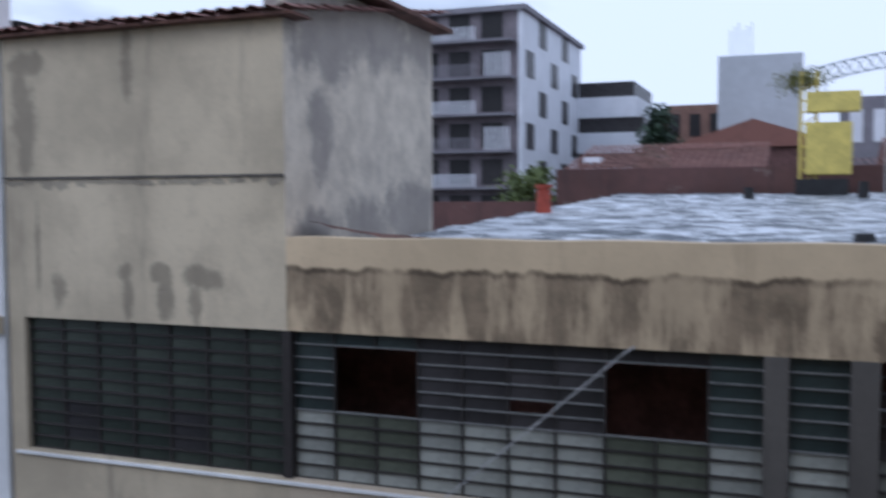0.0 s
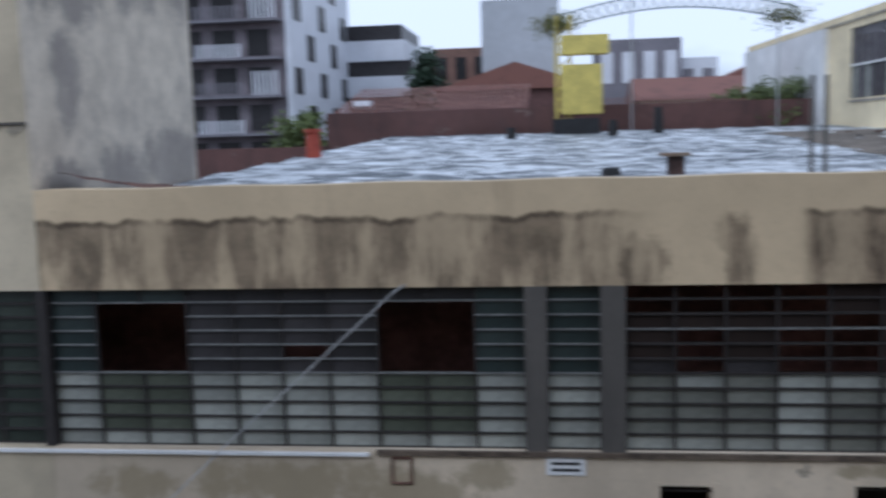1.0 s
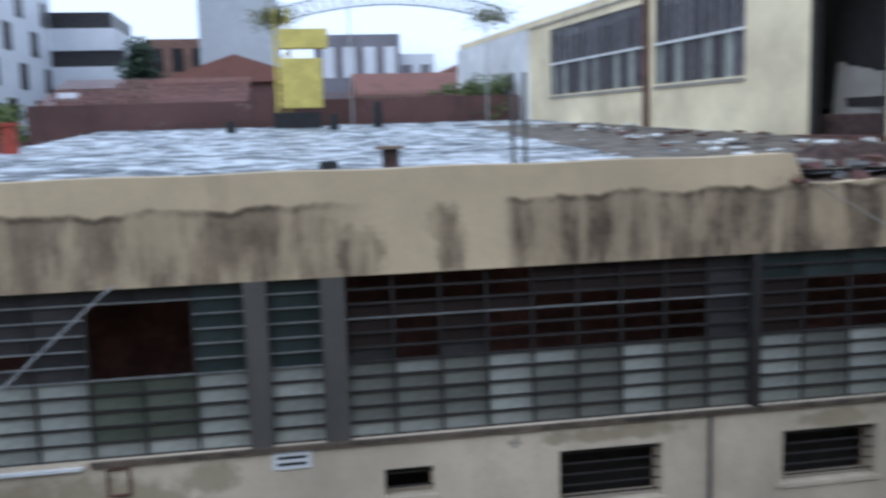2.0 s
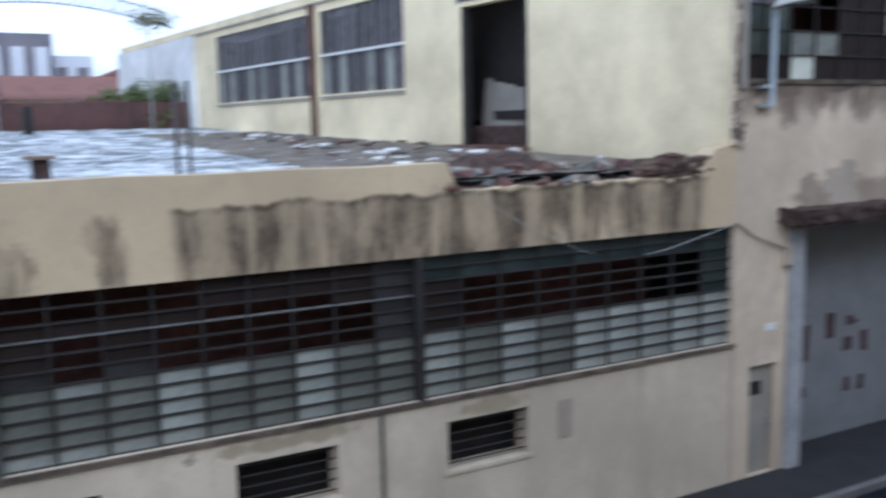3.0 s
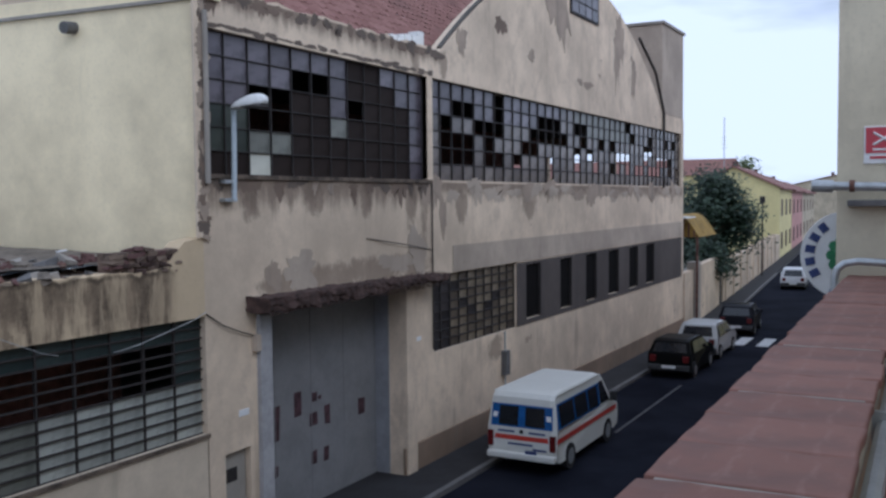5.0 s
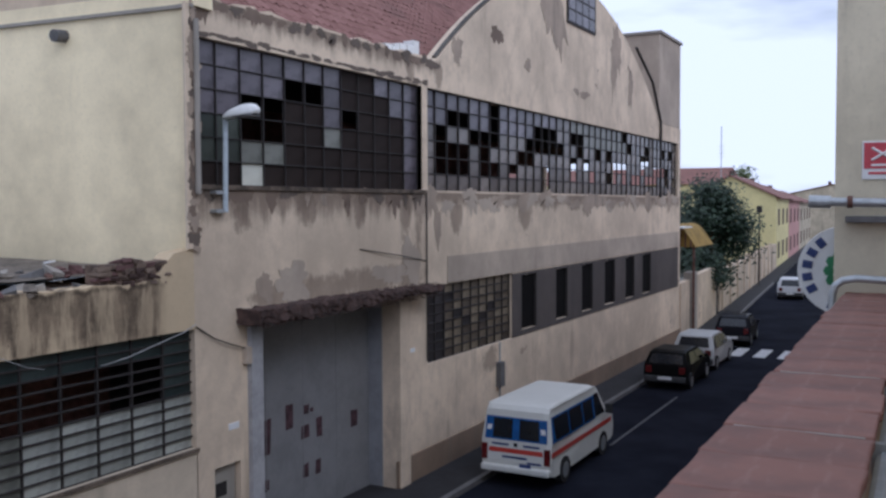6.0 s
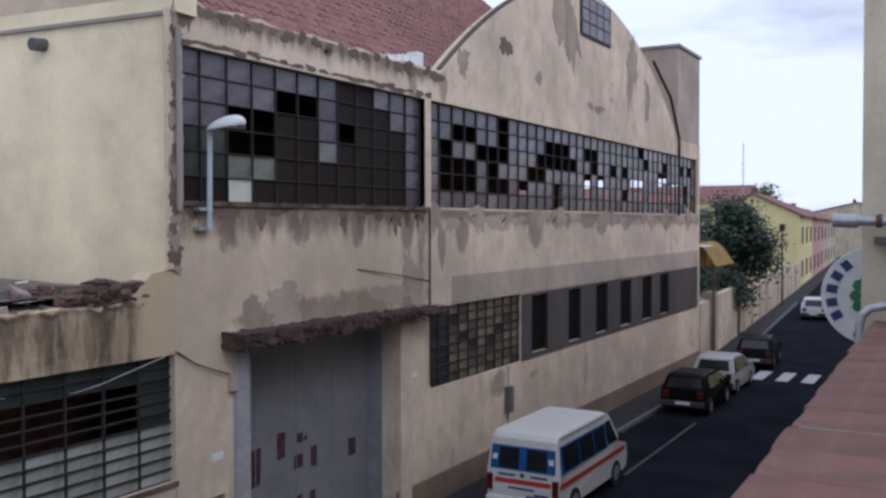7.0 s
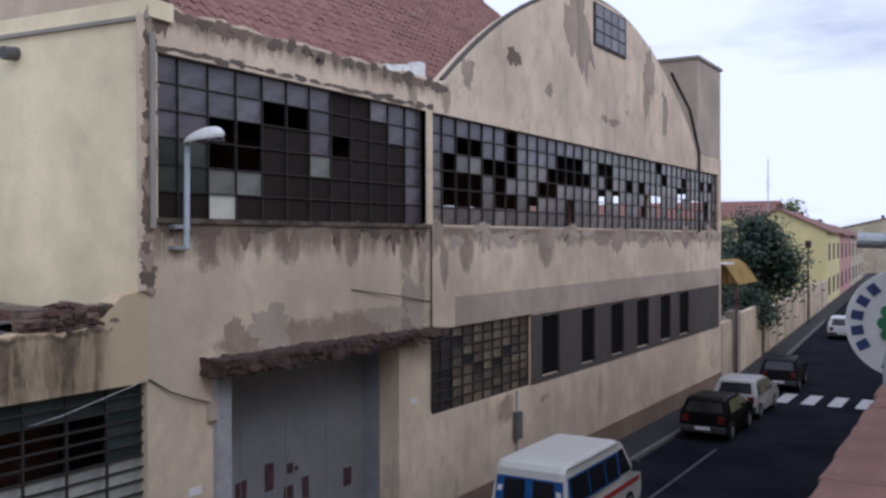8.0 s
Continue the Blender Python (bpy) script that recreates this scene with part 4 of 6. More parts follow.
for k in range(20):
    x = 0.3 + k * 0.42
    part("bare_patch", flake_bm(x, 10.17 + rng.uniform(-0.05, 0.04), rng.uniform(0.2, 0.6), rng.uniform(0.1, 0.24), rng, proud=0.003 + 0.0004 * k, hang=rng.choice((0.1, 0.5, 1.8)) * (1 if k < 20 else 2)), rng.choice((M_FLAKE_DARK, M_FLAKE_BROWN)), hall)
for k in range(20):
    x = 0.3 + k * 0.4
    part("bare_patch", flake_bm(x, 9.62 + rng.uniform(-0.02, 0.03), rng.uniform(0.3, 0.6), rng.uniform(0.05, 0.14), rng, proud=0.003 + 0.0004 * k), M_FLAKE_DARK, hall)
for k in range(26):
    z = 6.0 + k * 0.16
    part("bare_patch", flake_bm(-0.08 + rng.uniform(-0.08, 0.1), z, rng.uniform(0.12, 0.28), rng.uniform(0.15, 0.4), rng, y=-0.05, proud=0.003 + 0.0004 * k), rng.choice((M_FLAKE_DARK, M_FLAKE_BROWN, M_FLAKE)), hall)

# gate
M_STICKER = plain("dark_torn_paper", (0.06, 0.028, 0.035), 0.8, 0.0, 0.5, 6)
gate = base("door_1", "tall grey sheet-metal sliding factory gate with torn stickers", "gate", kind="structure")
part("gate_leaf", wall_bm(1.45, 6.65, 0.05, 4.58, [], 0.06, None, 0.78), M_GATE, gate)
for x in (2.72, 3.95, 5.17, 6.44):
    part("seam", box_bm(x - 0.010, x + 0.010, 0.772, 0.78, 0.05, 4.5), M_GATE, gate)
part("bottom_rail", box_bm(1.6, 6.5, 0.765, 0.78, 0.06, 0.22), M_GATE, gate)
for xa, xb in ((1.3, 1.6), (6.5, 6.8)):
    tagged(part("gate_reveal", box_bm(xa, xb, 0.402, 0.86, 0.0, 4.8), M_REVEAL), "grey painted side of the deep gate opening", "trim", kind="structure")
tagged(part("gate_soffit", box_bm(1.6, 6.5, 0.402, 0.86, 4.53, 4.8), M_CEMENT), "rough soffit of the gate opening", "trim", kind="structure")
tagged(part("gate_ramp", box_bm(1.5, 6.6, 0.0, 0.86, -0.05, 0.10), M_PAVE), "dark ramp in the gate opening", "ramp", kind="structure")
for x0, x1, z0, z1 in ((2.60, 2.86, 1.69, 2.41), (3.36, 3.60, 2.08, 2.57), (3.96, 4.16, 2.27, 2.46), (3.88, 4.16, 1.77, 2.02), (4.42, 4.64, 1.70, 2.09), (5.74, 5.99, 1.65, 2.0),
                       (3.93, 4.10, 0.95, 1.20), (4.37, 4.55, 0.91, 1.18), (2.66, 2.78, 0.98, 1.2), (4.2, 4.3, 2.3, 2.36)):
    sticker = box_bm(x0, x1, 0.774, 0.779, z0, z1)
    for v in sticker.verts:
        v.co += Vector((rng.uniform(-0.025, 0.025), 0.0, rng.uniform(-0.03, 0.03)))
    part("sticker", sticker, M_STICKER, gate, "torn dark red sticker remnant")
for x0, x1 in ((1.28, 1.6), (6.5, 6.95)):
    tagged(part("gate_jamb", box_bm(x0, x1, -0.10, 0.0, 0.1, 4.5), M_JAMB if x0 < 2 else M_HALL), "painted gate jamb", "trim", kind="structure")
bm = bmesh.new()
rings = []
for k in range(121):
    x = 1.0 + 6.85 * k / 120
    thin = 1.0 - 0.5 * (k / 120) ** 2
    ring = []
    for i in range(16):
        a = 2 * math.pi * i / 16
        y, z = -0.28 + 0.28 * max(-1, min(1, 1.35 * math.cos(a))), 4.72 + 0.13 * thin * max(-1, min(1, 1.35 * math.sin(a)))
        q = Vector((x * 2.2, y * 4, z * 4))
        f = 0.05 * noise.noise(q) + 0.045 * noise.noise(q * 3.1)
        sag = 0.07 * max(0.0, noise.noise((x * 5.0, i * 0.4, 2))) if math.sin(a) < -0.5 else 0.0
        ring.append(bm.verts.new((x + 0.03 * noise.noise(q * 2), min(0.0, y + f), z + f - sag)))
    rings.append(ring)
for a, b in zip(rings, rings[1:]):
    for i in range(16):
        bm.faces.new([a[i], a[(i + 1) % 16], b[(i + 1) % 16], b[i]])
bm.faces.new(rings[0])
bm.faces.new(rings[-1])
bmesh.ops.recalc_face_normals(bm, faces=bm.faces)
canopy = tagged(part("gate_canopy", bm, M_MOSS), "crumbling dark brown mossy canopy over the gate", "canopy", kind="structure")
rng = random.Random(71)
vs, fs = [], []
for k in range(2600):
    c = Vector((rng.uniform(1.0, 7.6), rng.uniform(-0.6, -0.02), 4.56 if rng.random() < 0.55 else 4.84))
    if rng.random() < 0.4:
        c = Vector((c.x, -0.56, rng.uniform(4.56, 4.84)))
    d = Vector((rng.gauss(0, 0.5), rng.gauss(-0.3, 0.4), rng.gauss(-0.5 if c.z < 4.7 else 0.5, 0.4))).normalized() * rng.uniform(0.02, 0.06)
    s = d.orthogonal().normalized() * 0.012
    i = len(vs)
    vs += [c - s, c + s, c + d]
    fs.append((i, i + 1, i + 2))
me = bpy.data.meshes.new("moss")
me.from_pydata(vs, [], fs)
me.materials.append(M_MOSS)
moss = new("moss", me)
moss.parent = canopy
door = base("door_2", "small weathered grey service door beside the gate", "door", kind="structure")
part("door_leaf", box_bm(0.40, 1.04, 0.12, 0.16, 0.12, 2.10), M_CEMENT, door)
part("vent", box_bm(0.52, 0.80, 0.11, 0.12, 1.55, 1.8), M_INNER_SHADE, door)
part("door_handle", box_bm(0.95, 0.99, 0.07, 0.12, 1.0, 1.14), M_STEEL, door)

# cream side wall of the hall over the workshop roof
def side_frame(x, y):
    return Matrix.Translation((x, y, 0)) @ Matrix.Rotation(radians(94.5), 4, "Z") @ Matrix.Diagonal((1, -1, 1, 1))


SIDE = side_frame(-0.06, 0.0)
sd_holes = [(5.42, 7.85, 5.75, 9.08), (10.35, 15.0, 7.35, 9.75), (15.8, 23.4, 7.35, 9.75)]
ws = tagged(part("wall_hall_side", wall_bm(0.0, 25.6, 5.0, 10.02, sd_holes, 0.25), M_YELLOW), "cream rendered side wall with door and barred windows", "wall", kind="structure")
ws.matrix_world = SIDE
wh = tagged(part("wall_hall_side_end", box_bm(25.6, 36.0, -0.15, 0.25, 5.0, 10.0), M_WHITEWALL), "white rendered end of the side wall", "wall", kind="structure")
wh.matrix_world = SIDE
cn = tagged(part("side_cornice", box_bm(-0.1, 36.0, 0.0, 0.5, 10.02, 10.3), M_YELLOW), "cream cornice along the side wall", "trim", kind="structure")
cn.matrix_world = SIDE
cn = tagged(part("side_cornice_line", box_bm(-0.1, 36.0, -0.06, 0.0, 9.98, 10.04), M_CEMENT), "thin dark cornice moulding", "trim", kind="structure")
cn.matrix_world = SIDE
dr = base("door_3", "dark open doorway with a glazed fanlight", "door", kind="structure")
dr.matrix_world = SIDE
# near-black sheet closes the doorway as painted inner shade
part("doorway_shade_sheet", box_bm(5.3, 8.3, 0.9, 0.95, 5.6, 9.2), M_INNER_SHADE, dr)
part("door_frame", box_bm(5.4, 5.55, 0.02, 0.2, 5.75, 9.05), M_BAR, dr)
part("door_frame", box_bm(7.70, 7.85, 0.02, 0.2, 5.75, 9.05), M_BAR, dr)
# pale slanting sheet stands in for light falling on the inner wall
bm = bmesh.new()
bmesh.ops.create_grid(bm, x_segments=24, y_segments=20, size=0.5)
for v in bm.verts:
    a, b = v.co.x + 0.5, v.co.y + 0.5
    v.co = Vector((5.75 + 2.2 * a, 0.78 - 0.10 * (1 - b) + 0.03 * noise.noise((a * 4, b * 3, 4)), 6.35 + (0.75 + 0.35 * a + 0.12 * noise.noise((a * 6, 0, 1))) * b))
part("plaster_panel", bm, M_CEMENT, dr, "pale slanting panel shaped as light falling on the inner doorway wall")
# dark block across the lower part of the doorway
part("dark_lower_block", box_bm(5.6, 8.0, 0.4, 0.8, 5.72, 6.36, bevel=0.05), M_MOSS, dr)
fl = base("window_14", "barred fanlight over the doorway", "window", kind="structure")
fl.matrix_world = SIDE
part("pane", box_bm(5.42, 7.95, -0.012, -0.003, 9.2, 9.85), M_PANE_SKY, fl)
for k in range(10):
    part("upright_bar", box_bm(5.42 + k * 0.277, 5.46 + k * 0.277, -0.04, -0.012, 9.15, 9.9), M_BAR_LIGHT, fl)
for name, a, b, n in (("window_15", 10.35, 15.0, 9), ("window_16", 15.8, 23.4, 14)):
    w = base(name, "steel-barred industrial window in the cream wall", "window", kind="structure")
    w.matrix_world = SIDE
    for k in range(n + 1):
        x = a + (b - a) * k / n
        part("upright_bar", box_bm(x - 0.03, x + 0.03, 0.02, 0.08, 7.3, 9.75), M_BAR_LIGHT, w)
        if k < n:
            part("pane", box_bm(x + 0.02, x + (b - a) / n - 0.02, 0.09, 0.10, 8.5, 9.75), M_PANE_SKY, w)
            part("pane", box_bm(x + 0.02, x + (b - a) / n - 0.02, 0.09, 0.10, 7.3, 8.46), M_PANE_WHITE if (k * 7) % 5 in (1, 2) else M_PANE_SKY, w)
    part("cross_bar", box_bm(a, b, 0.0, 0.06, 8.45, 8.52), M_WHITE, w)
    part("window_sill", box_bm(a, b, -0.05, 0.05, 7.22, 7.3), M_CEMENT, w)
tagged(part("hall_side_room", box_bm(0.6, 0.8, 0.5, 29, 5.0, 10), M_INNER_SHADE), "dark partition inside the hall", "wall", kind="structure")
dp = tagged(part("drain_pipe", tube_bm([(15.4, -0.09, 6.0), (15.4, -0.09, 10.0)], 0.10, 8), M_RUST), "rusty rain pipe down the cream wall", "pipe", kind="structure")
dp.matrix_world = SIDE
pe = bmesh.new()
add_tube(pe, (2.75, 0.05, 9.73), (2.75, -0.25, 9.70), 0.11, 14)
pe = tagged(part("flue_pipe", pe, M_KERB), "short grey flue pipe stub in the cream wall", "pipe")
pe.matrix_world = SIDE

# ---------------------------------------------------------------- own terrace
TER = Matrix.Translation((-7.65, -10.16, 0)) @ Matrix.Rotation(radians(2.86), 4, "Z")
TERC = Matrix.Translation((-7.65, -10.15, 0)) @ Matrix.Rotation(radians(0.9), 4, "Z")
parapet = tagged(part("parapet", box_bm(-14.0, 8.2, -0.62, -0.05, 0.0, 5.535), M_OWN), "cream terrace parapet wall", "parapet", kind="structure")
parapet.matrix_world = TERC
coping = base("coping", "terracotta tile coping along the terrace parapet", "coping", kind="structure")
coping.matrix_world = TERC
random.seed(2)
tile_meshes = []
for k in range(5):
    bm = box_bm(0.004, 0.546, -0.68, 0.0, 5.545, 5.60, bevel=0.012)
    bmesh.ops.subdivide_edges(bm, edges=[e for e in bm.edges if e.calc_length() > 0.3], cuts=3, use_grid_fill=True)
    for v in bm.verts:
        v.co += Vector((0.010 * noise.noise(v.co * 5 + Vector((k, 0, 0))), 0.010 * noise.noise(v.co * 4 + Vector((0, k, 0))), 0.009 * noise.noise(v.co * 6 + Vector((0, 0, k)))))
    tile_meshes.append(mesh_of("tile", bm, M_COPING))
for k in range(-25, 15):
    shared("tile", tile_meshes[k % 5], coping, (k * 0.55 - 0.02, random.uniform(-0.012, 0.012), random.uniform(-0.006, 0.004)), random.uniform(-0.012, 0.012))
    if k % 3 == 0:
        shared("mortar_joint", mesh_of("mortar_joint", box_bm(0.54, 0.56, -0.64, -0.05, 5.54, 5.597), M_CEMENT), coping, (k * 0.55 - 0.025, 0, 0))
for name, b, m, lab in (("terrace_floor", (-14.0, 8.2, -4.2, -0.25, 4.3, 4.5), M_COPING, "terracotta terrace floor"),
                        ("wall_house_back", (-14.0, 26.0, -4.6, -4.2, 0.0, 10.5), M_OWN, "cream house wall behind the terrace"),
                        ("wall_house_left", (-14.4, -14.0, -4.6, 0.0, 0.0, 10.5), M_OWN, "cream side wall of the terrace"),
                        ("wall_house_side", (8.2, 9.0, -4.2, -0.15, 0.0, 10.5), M_OWN, "cream house wall at the end of the terrace"),
                        ("wall_house_far", (9.0, 26.0, -4.2, -1.5, 0.0, 10.5), M_OWN, "cream house wall set back along the street")):
    tagged(part(name, box_bm(*b), m), lab, "wall" if "wall" in name else "floor", kind="structure").matrix_world = TER
sg = base("sign", "small red and white warning sign on the house wall", "sign")
sg.matrix_world = TER
M_SIGNRED = plain("sign_red", (0.50, 0.06, 0.08), 0.5, 0.0, 0.08)
M_SIGNWHITE = plain("sign_white", (0.75, 0.75, 0.75), 0.45, 0.0, 0.05)
part("plate", box_bm(8.18, 8.2, -0.90, -0.45, 6.97, 7.43, bevel=0.006), M_SIGNWHITE, sg)
part("red_field", box_bm(8.172, 8.179, -0.88, -0.47, 7.10, 7.41), M_SIGNRED, sg)
for s in (-1, 1):
    bm = bmesh.new()
    add_tube(bm, (8.17, -0.675 - 0.12 * s, 7.20), (8.17, -0.675 + 0.12 * s, 7.35), 0.016, 6)
    part("symbol_bar", bm, M_SIGNWHITE, sg)
part("text_bar", box_bm(8.172, 8.179, -0.84, -0.52, 7.03, 7.06), M_SIGNRED, sg)
part("text_bar", box_bm(8.168, 8.172, -0.80, -0.55, 7.13, 7.155), M_SIGNWHITE, sg)
pb = base("pipe_bracket", "grey pipe with joint on the house wall", "pipe")
pb.matrix_world = TER
part("pipe", tube_bm([(8.0, 0.12, 6.71), (8.0, -2.3, 6.64)], 0.055, 14), M_STEEL, pb)
part("joint", tube_bm([(8.0, 0.13, 6.71), (8.0, -0.12, 6.70)], 0.078, 14), M_STEEL, pb)
part("clamp", tube_bm([(8.0, -0.30, 6.70), (8.0, -0.36, 6.70)], 0.075, 14), M_RUST, pb)
part("ledge", box_bm(7.98, 8.2, -2.3, -0.28, 6.45, 6.53, bevel=0.01), M_KERB, pb)
hp = base("hoop_pipe", "grey pipe bent over the parapet end", "pipe")
hp.matrix_world = TERC
part("bent_pipe", tube_bm([(7.9, 0.12, 4.9), (7.9, 0.11, 5.58), (7.9, 0.08, 5.69), (7.9, 0.0, 5.76), (7.9, -0.15, 5.79), (7.9, -0.6, 5.77), (7.9, -1.7, 5.70)], 0.045, 12), M_STEEL, hp)
rl = base("cable_duct", "grey cable duct running along the parapet's inner side", "cable duct")
rl.matrix_world = TERC
part("duct", tube_bm([(-8.0, -0.69, 5.2), (8.1, -0.69, 5.25)], 0.05, 10), M_STEEL, rl)
for k in range(8):
    part("clip", box_bm(-6 + 1.9 * k, -5.94 + 1.9 * k, -0.74, -0.62, 5.14, 5.32), M_STEEL, rl)
# round emblem board beyond the wall
M_SIGNGREEN = plain("emblem_green", (0.04, 0.20, 0.09), 0.5, 0.0, 0.2)
M_SIGNBLUE = plain("emblem_blue", (0.03, 0.05, 0.16), 0.5, 0.0, 0.2)
rs = base("round_sign", "round white sign board with green emblem and blue lettering blocks", "sign", (2.6, -9.86, 5.72), 12)
bm = bmesh.new()
add_tube(bm, (0, 0, 0), (0.05, 0, 0), 0.64, 48)
part("board", bm, M_SIGNWHITE, rs)
for k in range(18):
    a = 2 * math.pi * k / 18
    if k % 6 == 5:
        continue
    bm = box_bm(-0.012, -0.003, -0.055, 0.055, 0.45, 0.585)
    bmesh.ops.rotate(bm, verts=bm.verts, cent=(0, 0, 0), matrix=Matrix.Rotation(a, 3, "X"))
    part("lettering_bar", bm, M_SIGNBLUE, rs)
for k in range(11):
    a = 2 * math.pi * k / 11
    bm = bmesh.new()
    add_tube(bm, (-0.003, 0.22 * math.cos(a), 0.25 * math.sin(a)), (-0.012, 0.22 * math.cos(a), 0.25 * math.sin(a)), 0.08, 7)
    part("emblem_leaf", bm, M_SIGNGREEN, rs)
bm = bmesh.new()
add_tube(bm, (-0.014, 0, 0), (-0.004, 0, 0), 0.12, 14)
part("emblem_centre", bm, plain("emblem_yellow", (0.6, 0.45, 0.10), 0.5), rs)
part("arm", box_bm(0.01, 0.06, -1.5, -0.3, 0.1, 0.16), M_STEEL, rs)
part("arm", box_bm(0.01, 0.06, -1.5, -0.3, -0.2, -0.14), M_STEEL, rs)

# ---------------------------------------------------------------- street lamp on the hall wall
lamp = base("street_lamp", "grey wall-mounted street lamp with white head", "street lamp", (0.62, -0.12, 6.6))
M_POLE = plain("pale_blue_grey_paint", (0.47, 0.53, 0.57), 0.5, 0.0, 0.1)
part("pole", tube_bm([(0, 0, 0), (0, -0.03, 1.58)], 0.045, 10), M_POLE, lamp)
part("wall_bracket", box_bm(-0.25, 0.06, -0.02, 0.12, 0.3, 0.36), M_STEEL, lamp)
part("wall_bracket", box_bm(-0.25, 0.06, -0.02, 0.12, -0.02, 0.04), M_STEEL, lamp)
bm = bmesh.new()
bmesh.ops.create_uvsphere(bm, u_segments=16, v_segments=10, radius=0.5)
for v in bm.verts:
    v.co = Vector((v.co.x * 0.34, v.co.y * 0.80 - 0.38, max(v.co.z, -0.12) * (0.30 - 0.16 * v.co.y) + 1.66 - 0.10 * v.co.y))
part("lamp_head", bm, M_WHITE, lamp)
part("diffuser", box_bm(-0.12, 0.12, -0.70, -0.25, 1.60, 1.65, bevel=0.015), M_KERB, lamp)

# small items on the hall wall
box_m = tagged(part("junction_box", box_bm(1.14, 1.28, -0.12, -0.0, 3.85, 4.15, bevel=0.01), M_STRIP), "pale electrical junction box under the canopy", "junction box")
tagged(part("name_plate", box_bm(0.75, 1.02, -0.012, 0.0, 2.72, 2.84), M_SIGNWHITE), "small white plate on the wall", "plate")
tagged(part("name_plate", box_bm(7.05, 7.32, -0.012, 0.0, 3.2, 3.3), M_SIGNWHITE), "small white plate on the pilaster", "plate")
tagged(part("gas_meter_box", box_bm(11.9, 12.18, -0.16, 0.0, 1.55, 2.25, bevel=0.01), M_KERB), "grey meter box on the wall", "meter box")
tagged(part("meter_pipe", tube_bm([(12.04, -0.06, 0.3), (12.04, -0.06, 2.8)], 0.025, 8), M_STEEL), "thin grey pipe beside the meter box", "pipe")
tagged(part("down_pipe", tube_bm([(-6.72, -0.035, 0.1), (-6.72, -0.035, 2.54)], 0.03, 8), M_PIER), "thin grey pipe down the workshop wall", "pipe")
cage = base("wall_bracket", "small rusty iron frame under the window sill", "bracket", (-14.1, -0.02, 2.34))
for a, b in (((-0.12, 0, -0.16), (-0.12, 0, 0.16)), ((0.12, 0, -0.16), (0.12, 0, 0.16)), ((-0.12, 0, 0.16), (0.12, 0, 0.16)), ((-0.12, 0, -0.16), (0.12, 0, -0.16))):
    part("bar", tube_bm([a, b], 0.016, 6), M_RUST, cage)
tagged(part("street_plate", box_bm(-12.33, -11.86, -0.02, 0.0, 2.31, 2.53, bevel=0.004), M_SIGNWHITE), "small white street plate with unreadable writing", "sign")
for k in range(2):
    tagged(part("text_bar", box_bm(-12.27, -11.92, -0.024, -0.02, 2.36 + k * 0.08, 2.395 + k * 0.08), M_BLACK, None), "dark bar of unreadable writing", "writing")
M_CABLE = plain("pale_cable", (0.36, 0.36, 0.36), 0.6)
cb = base("overhead_cable", "pale twin cable hanging slantwise before the window", "cable")
for d in (0.0, 0.02):
    part("strand", tube_bm([(-14.0 + d, -0.02, 4.66), (-14.1 + d, -0.2, 4.6), (-16.05 + d, -0.7, 2.9), (-16.8 + d, -0.9, 2.2)], 0.005, 6), M_CABLE, cb)
cb = base("overhead_cable", "thin pale cable sagging along the wall", "cable")
part("strand", tube_bm([(-5.2, -0.01, 5.45), (-4.4, -0.12, 4.95), (-3.4, -0.15, 4.5), (-3.0, 0.05, 4.4), (-2.9, 0.3, 4.35)], 0.005, 6), M_CABLE, cb)
part("strand", tube_bm([(-0.04, -0.01, 4.70), (-0.4, -0.1, 4.62), (-1.6, -0.1, 4.38), (-1.9, 0.05, 4.3), (-2.0, 0.3, 4.25)], 0.007, 6), M_CABLE, cb)
cb = base("overhead_cable", "dark cable running to the junction box", "cable")
part("strand", tube_bm([(-0.03, -0.015, 4.66), (0.35, -0.05, 4.42), (0.8, -0.06, 4.25), (1.16, -0.05, 4.14)], 0.013, 6), M_BAR, cb)
cb = base("overhead_cable", "thin dark cable strung over the hall wall", "cable")
part("strand", tube_bm([(5.0, -0.01, 5.75), (6.5, -0.08, 5.55), (7.88, -0.02, 5.35)], 0.012, 6), M_BAR, cb)

# ---------------------------------------------------------------- things on the workshop roof
pot = base("chimney_pot", "orange clay chimney pot on the workshop roof", "chimney pot", (-18.15, 11.9, roof_z(11.9)))
M_ORANGE = plain("orange_clay", (0.34, 0.065, 0.04), 0.8)
bm = bmesh.new()
add_tube(bm, (0, 0, -0.1), (0, 0, 0.62), 0.2, 14, 0.16)
part("flue", bm, M_ORANGE, pot)
bm = bmesh.new()
add_tube(bm, (0, 0, 0.62), (0, 0, 0.70), 0.22, 14)
part("cap", bm, M_ORANGE, pot)
stack = base("roof_vent_box", "small brick vent stack with a flat cap", "vent", (-10.35, 3.6, roof_z(3.6)))
part("shaft", box_bm(-0.12, 0.12, -0.12, 0.12, -0.1, 0.30), M_MOSS, stack)
part("cap", box_bm(-0.23, 0.20, -0.20, 0.20, 0.30, 0.35, bevel=0.01), M_PLINTH, stack)
for x, y, h in ((-11.3, 3.9, 0.16), (-10.2, 21, 0.7), (-8.6, 22, 1.2), (-13.6, 20.5, 0.5)):
    s = base("roof_vent", "dark metal vent stub on the silver roof", "vent", (x, y, roof_z(y)), group="roof vents")
    bm = bmesh.new()
    add_tube(bm, (0, 0, -0.1), (0, 0, 0.75 * h), 0.19, 10, 0.14)
    part("stub", bm, M_BLACK, s)
